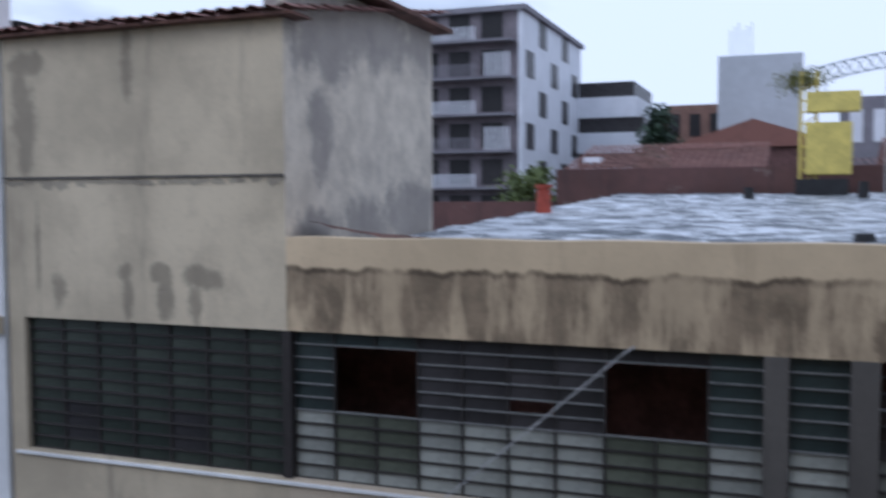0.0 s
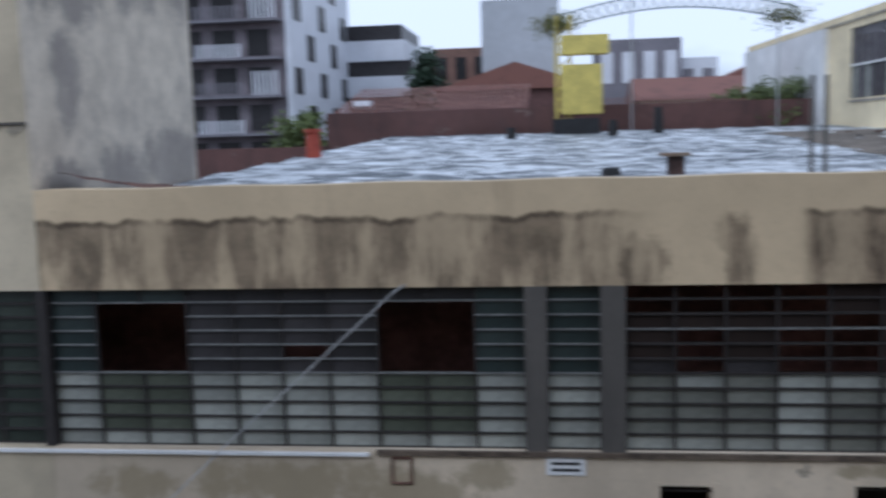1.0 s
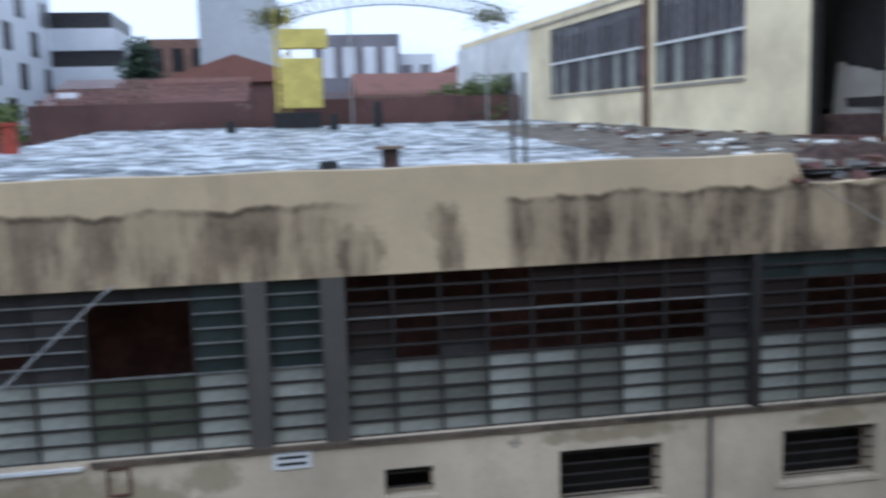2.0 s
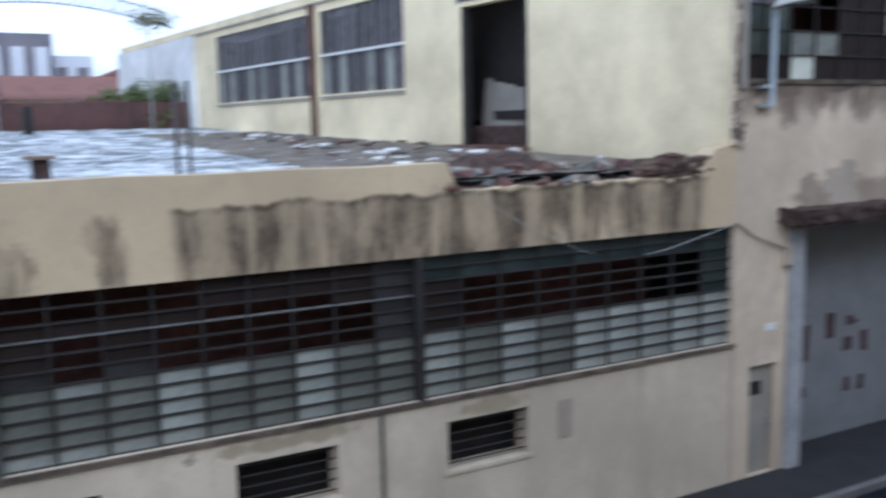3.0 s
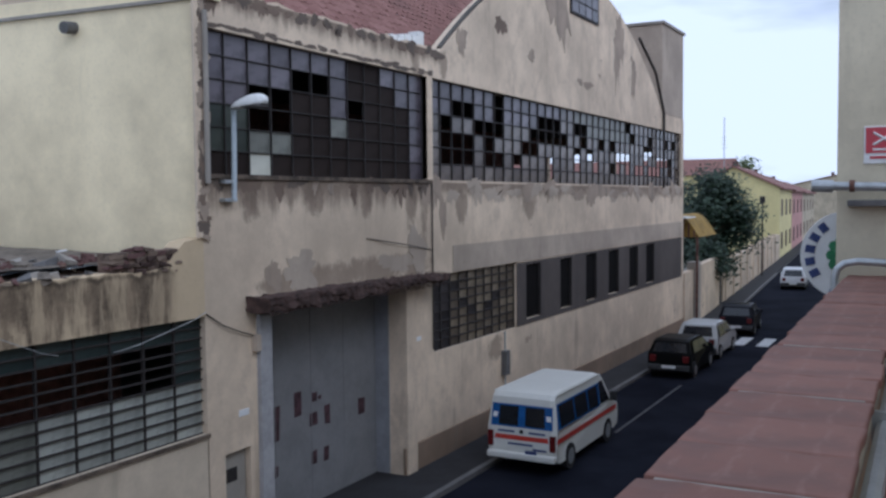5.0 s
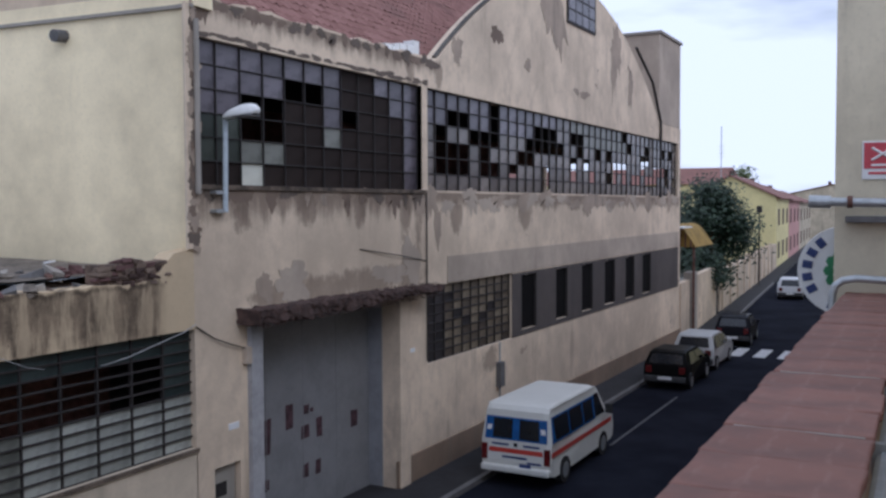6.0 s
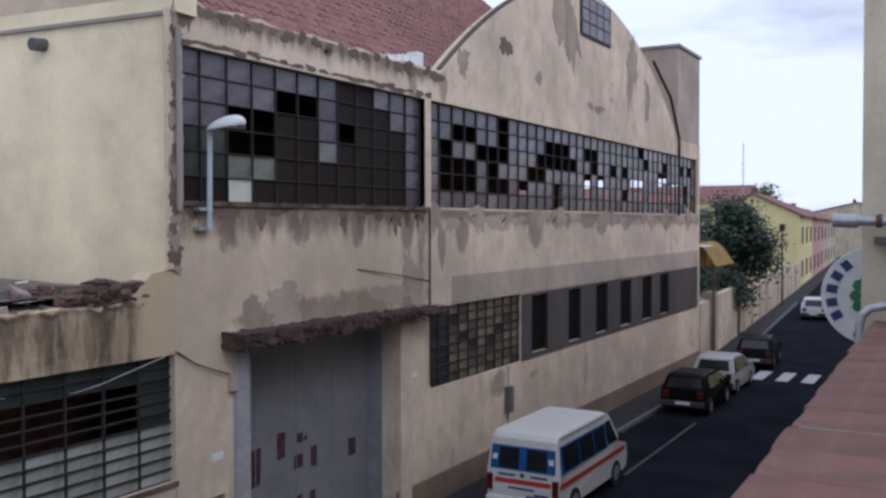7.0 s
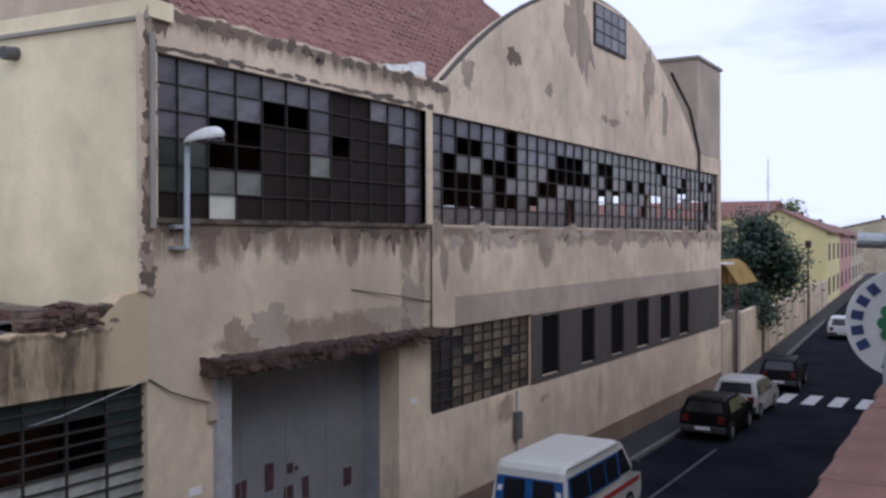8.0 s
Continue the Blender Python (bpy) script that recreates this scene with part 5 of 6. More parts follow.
for x in (-8.42, -8.22):
    tagged(part("post", tube_bm([(x, 3.4, 5.7), (x, 3.4, 7.15)], 0.032, 8), M_PIER), "thin grey steel post standing on the roof", "post", group="roof posts")
M_SIGNYELLOW = plain("yellow_panel", (0.60, 0.49, 0.12), 0.5, 0.0, 0.18, 2)
tower = base("yellow_sign_tower", "yellow panelled sign tower on a lattice mast behind the roof", "sign tower", (-11.9, 24.0, roof_z(24)))
for x in (0.0, 0.5):
    part("mast", tube_bm([(x - 0.15, 0, -0.2), (x - 0.15, 0, 4.3)], 0.06, 8), M_SIGNYELLOW, tower)
for k in range(10):
    part("lattice_bar", tube_bm([(-0.15, 0, 0.4 * k), (0.35, 0, 0.4 * k + 0.35)], 0.03, 6), M_SIGNYELLOW, tower)
part("panel", box_bm(0.0, 1.75, -0.3, 0.3, 2.85, 3.55, bevel=0.03), M_SIGNYELLOW, tower)
part("panel", box_bm(0.0, 1.5, -0.3, 0.3, 0.7, 2.5, bevel=0.03), M_SIGNYELLOW, tower)
part("base_block", box_bm(-0.3, 1.4, -0.4, 0.4, -0.2, 0.55), M_BLACK, tower)
arch = base("lattice_arch", "curved steel lattice arch over the yard", "lattice arch", (-12.0, 24.2, 0))
for k in range(26):
    t0, t1 = k / 26, (k + 1) / 26
    def arc(t, d):
        return (8.6 * t, 0, 10.0 + 0.85 * math.sin(math.pi * (0.08 + 0.86 * t)) + d)
    part("chord", tube_bm([arc(t0, 0), arc(t1, 0)], 0.035, 6), M_STEEL, arch)
    part("chord", tube_bm([arc(t0, 0.5), arc(t1, 0.5)], 0.035, 6), M_STEEL, arch)
    part("brace", tube_bm([arc(t0, 0), arc(t1, 0.5)], 0.025, 6), M_STEEL, arch)
    part("brace", tube_bm([arc(t0, 0.5), arc(t1, 0.0)], 0.025, 6), M_STEEL, arch)
for x in (-9.3, -4.1):
    tagged(part("thin_mast", tube_bm([(x, 24.4, 6.3), (x, 24.4, 11.3)], 0.03, 6), M_STEEL), "thin grey mast under the lattice arch", "mast", group="arch masts")
for x, n_leaf, r in ((-12.0, 700, 0.55), (-3.9, 500, 0.6)):
    rng = random.Random(int(90 + x))
    vs, fs = [], []
    for k in range(n_leaf):
        c = Vector((x + rng.gauss(0, r * 0.7), 24.2 + rng.gauss(0, 0.25), 10.4 + rng.gauss(0, r * 0.35)))
        u = Vector((rng.gauss(0, 1), rng.gauss(0, 1), rng.gauss(0, 1))).normalized()
        w = u.orthogonal().normalized()
        i = len(vs)
        vs += [c - u * 0.07, c + w * 0.04, c + u * 0.07, c - w * 0.04]
        fs.append((i, i + 1, i + 2, i + 3))
    me = bpy.data.meshes.new("climbing_plant")
    me.from_pydata(vs, [], fs)
    me.materials.append(plain("olive_leaves", (0.13, 0.13, 0.035), 0.8, 0.0, 0.4, 8))
    tagged(new("climbing_plant", me), "olive climbing plant tangled in the lattice arch", "plant", kind="stuff")
# curled sheet at the corner of the silver roof
bm = bmesh.new()
bmesh.ops.create_grid(bm, x_segments=24, y_segments=8, size=0.5)
for v in bm.verts:
    f, g = v.co.x + 0.5, v.co.y + 0.5
    v.co = Vector((-18.5 + 1.7 * f, 0.36 + 0.8 * g, 5.83 + 0.26 * (1 - f) ** 1.5 * (1 - 0.4 * g) + 0.03 * noise.noise((f * 7, g * 5, 0))))
tagged(part("curled_sheet", bm, M_RUST), "curled brown roofing sheet at the corner of the silver roof", "roofing sheet")
# rubble along the broken parapet
random.seed(11)
for k in range(70):
    x = random.uniform(-5.8, -0.7)
    y = random.uniform(0.0, 1.3)
    s = random.uniform(0.05, 0.19)
    z = 5.5 if y < 0.36 else roof_z(y) + 0.02
    bm = bmesh.new()
    bmesh.ops.create_cube(bm, size=s)
    for v in bm.verts:
        v.co = Vector((v.co.x * random.uniform(0.8, 2.2), v.co.y * random.uniform(0.7, 1.4), v.co.z * random.uniform(0.4, 0.9))) + 0.2 * s * Vector((random.random(), random.random(), random.random()))
    bmesh.ops.rotate(bm, verts=bm.verts, cent=(0, 0, 0), matrix=Euler((random.uniform(-0.4, 0.4), random.uniform(-0.4, 0.4), random.uniform(0, 3))).to_matrix())
    ob = part("rubble_piece", bm, random.choice((M_BRICKRED, M_GRAVEL, M_KERB, M_CEMENT, M_RUST)))
    ob.location = (x, y, z + 0.02)
    tagged(ob, "broken brick and mortar piece on the parapet", "rubble", group="parapet rubble")
rng = random.Random(17)
stub = base("broken_wall_stub", "mossy broken brick stub left of the parapet wall", "wall stub", (-2.05, 0.0, 5.45), kind="structure")
part("mortar_core", box_bm(0.03, 1.38, 0.05, 0.32, 0.0, 0.36), M_MORTAR, stub)
for course in range(5):
    x = -0.12 * (course % 2) + 0.02
    while x < 1.36 - 0.05 * course:
        w = rng.uniform(0.19, 0.26)
        if course < 4 or rng.random() < 0.75:
            bm = box_bm(0.0, w - 0.02, 0.0, 0.30, 0.0, 0.072, bevel=0.012)
            for v in bm.verts:
                v.co += 0.035 * noise.noise_vector(v.co * 11 + Vector((x, course, 0)))
            ob = part("brick", bm, rng.choice((M_MORTAR, M_MORTAR, M_MOSS, M_FLAKE_BROWN, M_BRICKRED)), stub)
            ob.location = (max(0.0, x), rng.uniform(0.0, 0.03), 0.02 + course * 0.084)
            ob.rotation_euler = (rng.uniform(-0.12, 0.12), rng.uniform(-0.14, 0.14), rng.uniform(-0.2, 0.2))
        x += w
for k in range(60):
    y = random.uniform(1.6, 17)
    x = random.uniform(-5.5 + 0.05 * y, -0.8 - 0.08 * y)
    s = random.uniform(0.08, 0.4)
    ob = part("debris_piece", flake_bm(0, 0, s, s * 0.7, random, y=0.0, proud=0.03, n=9), random.choice((M_WHITE, M_WHITEWALL, M_RUST, M_KERB)))
    ob.matrix_world = Matrix.Translation((x, y, roof_z(y) + 0.10)) @ Matrix.Rotation(random.uniform(0, 6), 4, "Z") @ Matrix.Rotation(radians(-80), 4, "X")
    tagged(ob, "pale broken sheet fragment on the roof gravel", "debris", group="roof debris")
# low dark mound of debris on the roof before the doorway
bm = bmesh.new()
bmesh.ops.create_grid(bm, x_segments=30, y_segments=16, size=0.5)
for v in bm.verts:
    a, b = v.co.x, v.co.y
    swell = max(0.0, 1 - (2 * a) ** 4) * max(0.0, 1 - (2 * b) ** 2)
    v.co = Vector((-3.35 + 1.9 * a, 2.3 + 1.5 * b, roof_z(2.3) - 0.03 + 0.30 * swell * (0.8 + 0.5 * noise.noise((a * 9, b * 6, 5))) + 0.04 * noise.noise((a * 24, b * 18, 1))))
tagged(part("soil_mound", bm, M_MOSS), "dark mound of debris before the doorway", "mound", kind="structure")
tagged(part("door_step", box_bm(-0.95, -0.55, 5.3, 8.3, 5.5, 5.93), M_RUST), "dark broken step before the doorway", "step", kind="structure")

# ---------------------------------------------------------------- background over the roof
M_APT = plain("grey_concrete", (0.22, 0.21, 0.235), 0.85, 0.0, 0.15, 0.5)
M_APT_WHITE = plain("pale_panel", (0.73, 0.75, 0.80), 0.6, 0.0, 0.06, 0.5)
M_BLOCK = plain("dull_white_render", (0.47, 0.50, 0.53), 0.8, 0.0, 0.08, 0.3)
M_BROWNISH = plain("brown_balcony", (0.20, 0.175, 0.19), 0.8, 0.0, 0.3, 0.4)
M_BRICKWALL = plaster("old_brick_wall", (0.135, 0.07, 0.062), (0.05, 0.035, 0.035), (0.2, 0.15, 0.13), 0.5, 0.62, 0.6, 1.2)
tiled_slope("roof_lean_to", "patched red tile roof behind the brick wall", -21.2, -13.2, 26.6, 7.45, 33.0, 8.75, M_TILE_FAR, 0.3)
tiled_slope("roof_lean_to", "low red tile roof behind the brick wall", -10.2, -2.6, 26.6, 7.4, 31.0, 7.9, M_TILE_FAR, 0.3)
tagged(part("skylight", box_bm(-20.6, -19.9, 28.2, 29.0, 7.7, 8.05), M_APT_WHITE), "white skylight on the tile roof", "skylight")
tagged(part("low_yard_wall", box_bm(-46, -21.3, 25.8, 26.2, 0.0, 6.2), M_BRICKWALL), "low old brick wall beside the silver roof", "wall", kind="structure")
brick = tagged(part("brick_wall", box_bm(-21.3, -2.4, 26.2, 26.6, 0.0, 7.5), M_BRICKWALL), "long dark red brick wall behind the workshop", "wall", kind="structure")


def house(name, label, x0, x1, y0, y1, z1, wall_m, floors, cols, win_m=M_PANE_GREY, roof=None, rise=1.6, win_h=0.55, win_w=0.55, z0=0.0):
    h = base(name, label, "building", ((x0 + x1) / 2, (y0 + y1) / 2, 0))
    cx, cy = (x0 + x1) / 2, (y0 + y1) / 2
    part("wall", box_bm(x0 - cx, x1 - cx, y0 - cy, y1 - cy, 0, z1), wall_m, h)
    if roof:
        bm = bmesh.new()
        e = 0.4
        a = [bm.verts.new(v) for v in ((x0 - cx - e, y0 - cy - e, z1), (x1 - cx + e, y0 - cy - e, z1), (x1 - cx + e, y1 - cy + e, z1), (x0 - cx - e, y1 - cy + e, z1))]
        if (x1 - x0) > (y1 - y0):
            r = [bm.verts.new((x0 - cx - e, 0, z1 + rise)), bm.verts.new((x1 - cx + e, 0, z1 + rise))]
            fs = ([a[0], a[1], r[1], r[0]], [a[2], a[3], r[0], r[1]], [a[3], a[0], r[0]], [a[1], a[2], r[1]])
        else:
            r = [bm.verts.new((0, y0 - cy - e, z1 + rise)), bm.verts.new((0, y1 - cy + e, z1 + rise))]
            fs = ([a[3], a[0], r[0], r[1]], [a[1], a[2], r[1], r[0]], [a[0], a[1], r[0]], [a[2], a[3], r[1]])
        for f in fs:
            bm.faces.new(f)
        bm.faces.new(a[::-1])
        part("roof", bm, roof, h)
    fh = (z1 - z0) / floors
    for i in range(floors):
        for j in range(cols):
            w = (x1 - x0) / cols
            xc = x0 - cx + (j + 0.5) * w
            zc = z0 + (i + 0.5) * fh
            part("window", box_bm(xc - w * win_w / 2, xc + w * win_w / 2, y0 - cy - 0.06, y0 - cy - 0.004, zc - fh * win_h / 2, zc + fh * win_h / 2), win_m, h)
    return h


# apartment block
apt = base("apartment_block", "grey apartment block with balconies and pale panels", "building", (-37.2, 60, 0))
part("wall", box_bm(-6.5, 5.55, -3, 16.9, 0, 20.3), M_BROWNISH, apt)
part("roof", box_bm(-6.8, 6.2, -3.5, 17.4, 20.3, 20.7), M_APT, apt)
part("wing", box_bm(5.55, 5.9, -3.2, 17.2, 0, 20.3), M_APT_WHITE, apt)
for i in range(6):
    z = 4.2 + i * 2.75
    bal = part("balcony", box_bm(-5.6 + 0.9 * (i % 2), 5.3, -4.4, -3, z, z + 0.18), M_APT, apt)
    for k in range(12):
        part("slat", box_bm(-0.9 + k * 0.3, -0.78 + k * 0.3, -4.42, -4.36, z + 0.18, z + 1.15), M_APT_WHITE if i % 2 == 1 else M_APT, bal)
    if i in (2, 4):
        for k in range(7):
            part("slat", box_bm(3.3 + k * 0.3, 3.42 + k * 0.3, -4.42, -4.36, z + 0.18, z + 1.9), M_APT_WHITE, bal)
    for k in range(4):
        part("window", box_bm(-5.2 + k * 2.6, -3.5 + k * 2.6, -3.06, -3.0, z + 0.4, z + 2.3), M_PANE_GREY, apt)
    for k in range(5):
        if (i + k) % 2 == 0:
            part("window", box_bm(5.9, 5.96, -2.2 + k * 3.9, 0.0 + k * 3.9, z + 0.3, z + 2.3), M_PANE_GREY, apt)
band = base("office_block", "white office block with dark ribbon windows", "building", (-28.5, 82, -2.2))
for i in range(4):
    part("spandrel", box_bm(-6, 5.4 - 0.9 * i, -6, 6, 6 + i * 3.3, 7.9 + i * 3.3), M_APT_WHITE, band)
    part("ribbon_window", box_bm(-5.8, 5.1 - 0.9 * i, -5.7, 5.7, 7.9 + i * 3.3, 9.3 + i * 3.3), M_PANE_GREY, band)
part("ground_floor", box_bm(-6, 5.2, -5.8, 6, 2.2, 6), M_APT, band)
part("plant_room", box_bm(-4, 1, -3, 3, 17.2, 19.4), M_BROWNISH, band)
house("brick_house", "orange brick house with dark openings", -23, -17.8, 74, 82, 14.4, plain("orange_brick", (0.23, 0.135, 0.105), 0.85, 0.0, 0.2, 1), 4, 3)
house("white_block", "plain white tower block", -18.2, -11.6, 70, 80, 17.9, M_BLOCK, 1, 1, M_BLOCK)
part_ant = base("antenna", "cluster of thin roof antennas", "antenna", (-17.4, 72, 17.9))
for k in range(6):
    part("rod", tube_bm([(k * 0.35, 0, 0), (k * 0.35, 0, 2.4 + 0.3 * (k % 3))], 0.04, 5), M_STEEL, part_ant)
house("tiled_house", "low house with red tile roof", -20.3, -9.4, 56, 70, 9.7, M_BRICKRED, 1, 4, M_PANE_GREY, M_TILE_FAR, 1.9)
house("grey_block", "pale grey flat-roofed block", -8.4, -1.2, 72, 80, 14.4, M_APT, 3, 4, M_APT_WHITE)
house("grey_block", "pale grey lower flat-roofed block", -1.2, 2.2, 74, 80, 12.8, M_APT_WHITE, 3, 2, M_APT)
house("tiled_house", "house with red tile roof behind the brick wall", -6.6, 2.6, 50, 58, 8.4, M_FRONT_TALL, 1, 3, M_PANE_GREY, M_TILE_FAR, 1.6)
house("tiled_house", "house with brown tile roof and chimney", 0.5, 8.5, 60, 68, 10.2, M_FRONT_TALL, 1, 3, M_PANE_GREY, M_TILE_FAR, 1.8)
house("tiled_house", "low house with dull red tile roof", -34, -21, 34, 44, 4.9, M_BRICKRED, 1, 3, M_PANE_GREY, M_TILE_FAR, 1.1)


# ---------------------------------------------------------------- plants
def leaf_mat(name, a, b):
    n = Nodes(name)
    col = n.mix(n.island(), a, b)
    return n.done(col, 0.6, n.noise(8, 3), 0.01, 0.3)


M_LEAF = leaf_mat("dark_leaf", (0.010, 0.024, 0.013), (0.030, 0.058, 0.026))
M_LEAF_LIGHT = leaf_mat("light_leaf", (0.06, 0.085, 0.02), (0.12, 0.15, 0.04))
M_BARK = plain("bark", (0.10, 0.075, 0.055), 0.95, 0.0, 0.3, 5)


def tree(name, label, at, height, radius, crown_from, count, leaf, leaf_m, seed, cone=0.0):
    rng = random.Random(seed)
    t = base(name, label, "tree", at)
    bm = bmesh.new()
    add_tube(bm, (0, 0, -0.1), (0.05, 0.03, height * 0.55), height * 0.028, 9, height * 0.016)
    add_tube(bm, (0.05, 0.03, height * 0.55), (0.0, 0.1, height * 0.92), height * 0.016, 7, height * 0.005)
    tips = []
    for k in range(16):
        z = height * (crown_from + (0.95 - crown_from) * (k + rng.random()) / 16)
        a = rng.uniform(0, 6.283)
        f = (z / height - crown_from) / (1 - crown_from)
        r = radius * (1 - cone * f) * math.sin(math.pi * min(1, 0.22 + 0.78 * f)) ** 0.5 * rng.uniform(0.65, 1.0)
        tip = Vector((r * math.cos(a), r * math.sin(a), z + rng.uniform(-0.1, 0.35) * r))
        add_tube(bm, (0, 0, z - 0.25 * r), tip, height * 0.009, 5, 0.01)
        tips += [tip, tip * 0.7 + Vector((0, 0, z * 0.3)), tip * 0.45 + Vector((0, 0, z * 0.55))]
    part("trunk", bm, M_BARK, t)
    vs, fs = [], []
    for k in range(count):
        c = rng.choice(tips) + Vector((rng.gauss(0, 1), rng.gauss(0, 1), rng.gauss(0, 0.8))) * radius * 0.17
        u = Vector((rng.gauss(0, 1), rng.gauss(0, 1), rng.gauss(0, 0.7))).normalized()
        v = u.orthogonal().normalized()
        s = leaf * rng.uniform(0.6, 1.3)
        i = len(vs)
        vs += [c - u * s, c + v * s * 0.45, c + u * s, c - v * s * 0.45]
        fs.append((i, i + 1, i + 2, i + 3))
    me = bpy.data.meshes.new("crown")
    me.from_pydata(vs, [], fs)
    me.materials.append(leaf_m)
    cr = new("crown", me)
    cr.parent = t
    return t


tree("magnolia_tree", "dense dark evergreen tree behind the yard wall", (45.5, 1.25, 0), 7.8, 3.3, 0.28, 14000, 0.15, M_LEAF, 3, 0.7)
tree("magnolia_tree", "dark evergreen tree beside the hall end", (47.5, 4.6, 0), 7.4, 2.6, 0.3, 5000, 0.17, M_LEAF, 4, 0.35)
tree("garden_tree", "brownish green tree behind the yellow house", (120, 14.5, 0), 11.6, 3.4, 0.3, 2500, 0.3, M_LEAF_LIGHT, 41)
tree("cypress_tree", "dark conifer between the far buildings", (-22.7, 66, 0), 13.8, 2.7, 0.15, 4000, 0.3, M_LEAF, 6, 0.7)
for k, (x, y, r) in enumerate(((-2.9, 27.5, 1.6), (-4.2, 28.3, 1.4), (-1.6, 28.6, 1.5), (-5.6, 29, 1.1))):
    tree("shrub", "light green shrub growing behind the roof", (x, y, 5.0), 3.3 - 0.25 * k, r, 0.2, 2200, 0.13, M_LEAF_LIGHT, 20 + k)
tree("yard_tree", "green tree low against the apartment block", (-29.5, 52, 0), 8.4, 2.6, 0.3, 2500, 0.25, M_LEAF_LIGHT, 31)

# ---------------------------------------------------------------- end of the street
M_HOUSE_Y = plain("yellow_house_paint", (0.70, 0.61, 0.30), 0.85, 0.0, 0.08, 0.6)
M_HOUSE_P = plain("pink_house_paint", (0.52, 0.28, 0.25), 0.85, 0.0, 0.08, 0.6)
M_SHUTTER = plain("brown_shutter", (0.12, 0.065, 0.045), 0.7)


def street_house(name, label, x0, x1, y0, y1, z1, wall_m, cols, rise=1.5):
    h = base(name, label, "house")
    cx, cy = (x0 + x1) / 2, (y0 + y1) / 2
    bm = bmesh.new()
    prof = [(y0 - cy, 0), (y1 - cy, 0), (y1 - cy, z1), (0, z1 + rise), (y0 - cy, z1)]
    rings = [[bm.verts.new((x - cx, y, z)) for y, z in prof] for x in (x0, x1)]
    bm.faces.new(rings[0][::-1])
    bm.faces.new(rings[1])
    for k in range(5):
        bm.faces.new([rings[0][k], rings[0][(k + 1) % 5], rings[1][(k + 1) % 5], rings[1][k]])
    part("wall", bm, wall_m, h)
    for s, ya in ((1, y1 - cy), (-1, y0 - cy)):
        bm = bmesh.new()
        e, drop = 0.45, 0.45 * rise / ((y1 - y0) / 2)
        q = [(x0 - cx - 0.3, 0, z1 + rise + 0.17), (x1 - cx + 0.3, 0, z1 + rise + 0.17), (x1 - cx + 0.3, ya + s * e, z1 - drop + 0.17), (x0 - cx - 0.3, ya + s * e, z1 - drop + 0.17)]
        top = [bm.verts.new(v) for v in q]
        low = [bm.verts.new((v[0], v[1], v[2] - 0.15)) for v in q]
        bm.faces.new(top)
        bm.faces.new(low[::-1])
        for k in range(4):
            bm.faces.new([top[k], top[(k + 1) % 4], low[(k + 1) % 4], low[k]])
        part("roof", bm, M_TILE_FAR, h)
    w = (x1 - x0) / cols
    for i in range(2):
        for k in range(cols):
            xc = x0 - cx + (k + 0.5) * w
            zc = 1.0 + i * z1 * 0.47
            win = part("window", box_bm(xc - 0.5, xc + 0.5, y0 - cy - 0.02, y0 - cy - 0.004, zc, zc + 1.7), M_PANE_GREY, h)
            for s in (-1, 1):
                part("shutter", box_bm(xc + s * 0.75 - 0.22, xc + s * 0.75 + 0.22, y0 - cy - 0.05, y0 - cy - 0.004, zc - 0.02, zc + 1.72), M_SHUTTER, win)
    part("chimney", box_bm(-1.2, -0.6, 0.5, 1.1, z1 + 0.6, z1 + rise + 0.9), M_BRICKRED, h)
    h.matrix_world = STREET @ Matrix.Translation((cx, cy, 0))
    return h


street_house("yellow_house", "yellow painted house with red tile roof", 56, 74, 0.0, 9.2, 7.4, M_HOUSE_Y, 3, 2.2)
street_house("pink_house", "pink painted terraced house", 74.2, 96, 0.0, 9.0, 7.2, M_HOUSE_P, 3, 2.0)
street_house("beige_house", "beige house further down the street", 96.2, 130, 0.0, 9, 7.0, M_FRONT_TALL, 4, 1.8)
street_house("row_house", "long low house closing the street", 150, 172, -12, 6, 8.4, M_FRONT_TALL, 6, 2.0)
house("tiled_house", "long low house with orange tile roof beyond the hall", 104, 116, 13.0, 62, 9.2, M_HOUSE_Y, 2, 4, M_PANE_GREY, M_TILE_FAR, 2.2)
# unseen row added across the street for the factory glass to reflect
for k, (xa, xb, m) in enumerate(((18.6, 34, M_HOUSE_P), (34.3, 56, M_HOUSE_Y), (56.3, 90, M_FRONT_TALL))):
    hs = house("unseen_terraced_house", "unseen plain terraced house added across the street for window reflections", xa, xb, -19.5, -9.9, 7.5, m, 2, 6, M_PANE_GREY, M_TILE_FAR, 1.6)
# yard wall beyond the hall
for name, b, m, lab, cat in (("yard_wall", (-0.3, 2.2, -0.05, 0.25, 0, 2.9), M_HALL, "low pale rendered yard wall beside the hall end", "wall"),
                             ("gate_pier", (2.3, 3.7, -0.16, 0.3, 0, 3.25), M_CEMENT, "grey rendered gate pier", "pier"),
                             ("yard_wall", (4.1, 11.6, -0.05, 0.25, 0, 3.0), M_HALL, "pale rendered yard wall along the pavement", "wall"),
                             ("yard_gate", (11.65, 13.2, 0.05, 0.12, 0, 2.5), M_BAR, "dark metal yard gate in the wall", "gate"),
                             ("yard_wall", (13.3, 55.9, -0.05, 0.25, 0, 2.6), M_HALL, "long pale yard wall down the street", "wall")):
    tagged(part(name, box_bm(*b), m), lab, cat, kind="structure").matrix_world = STREET
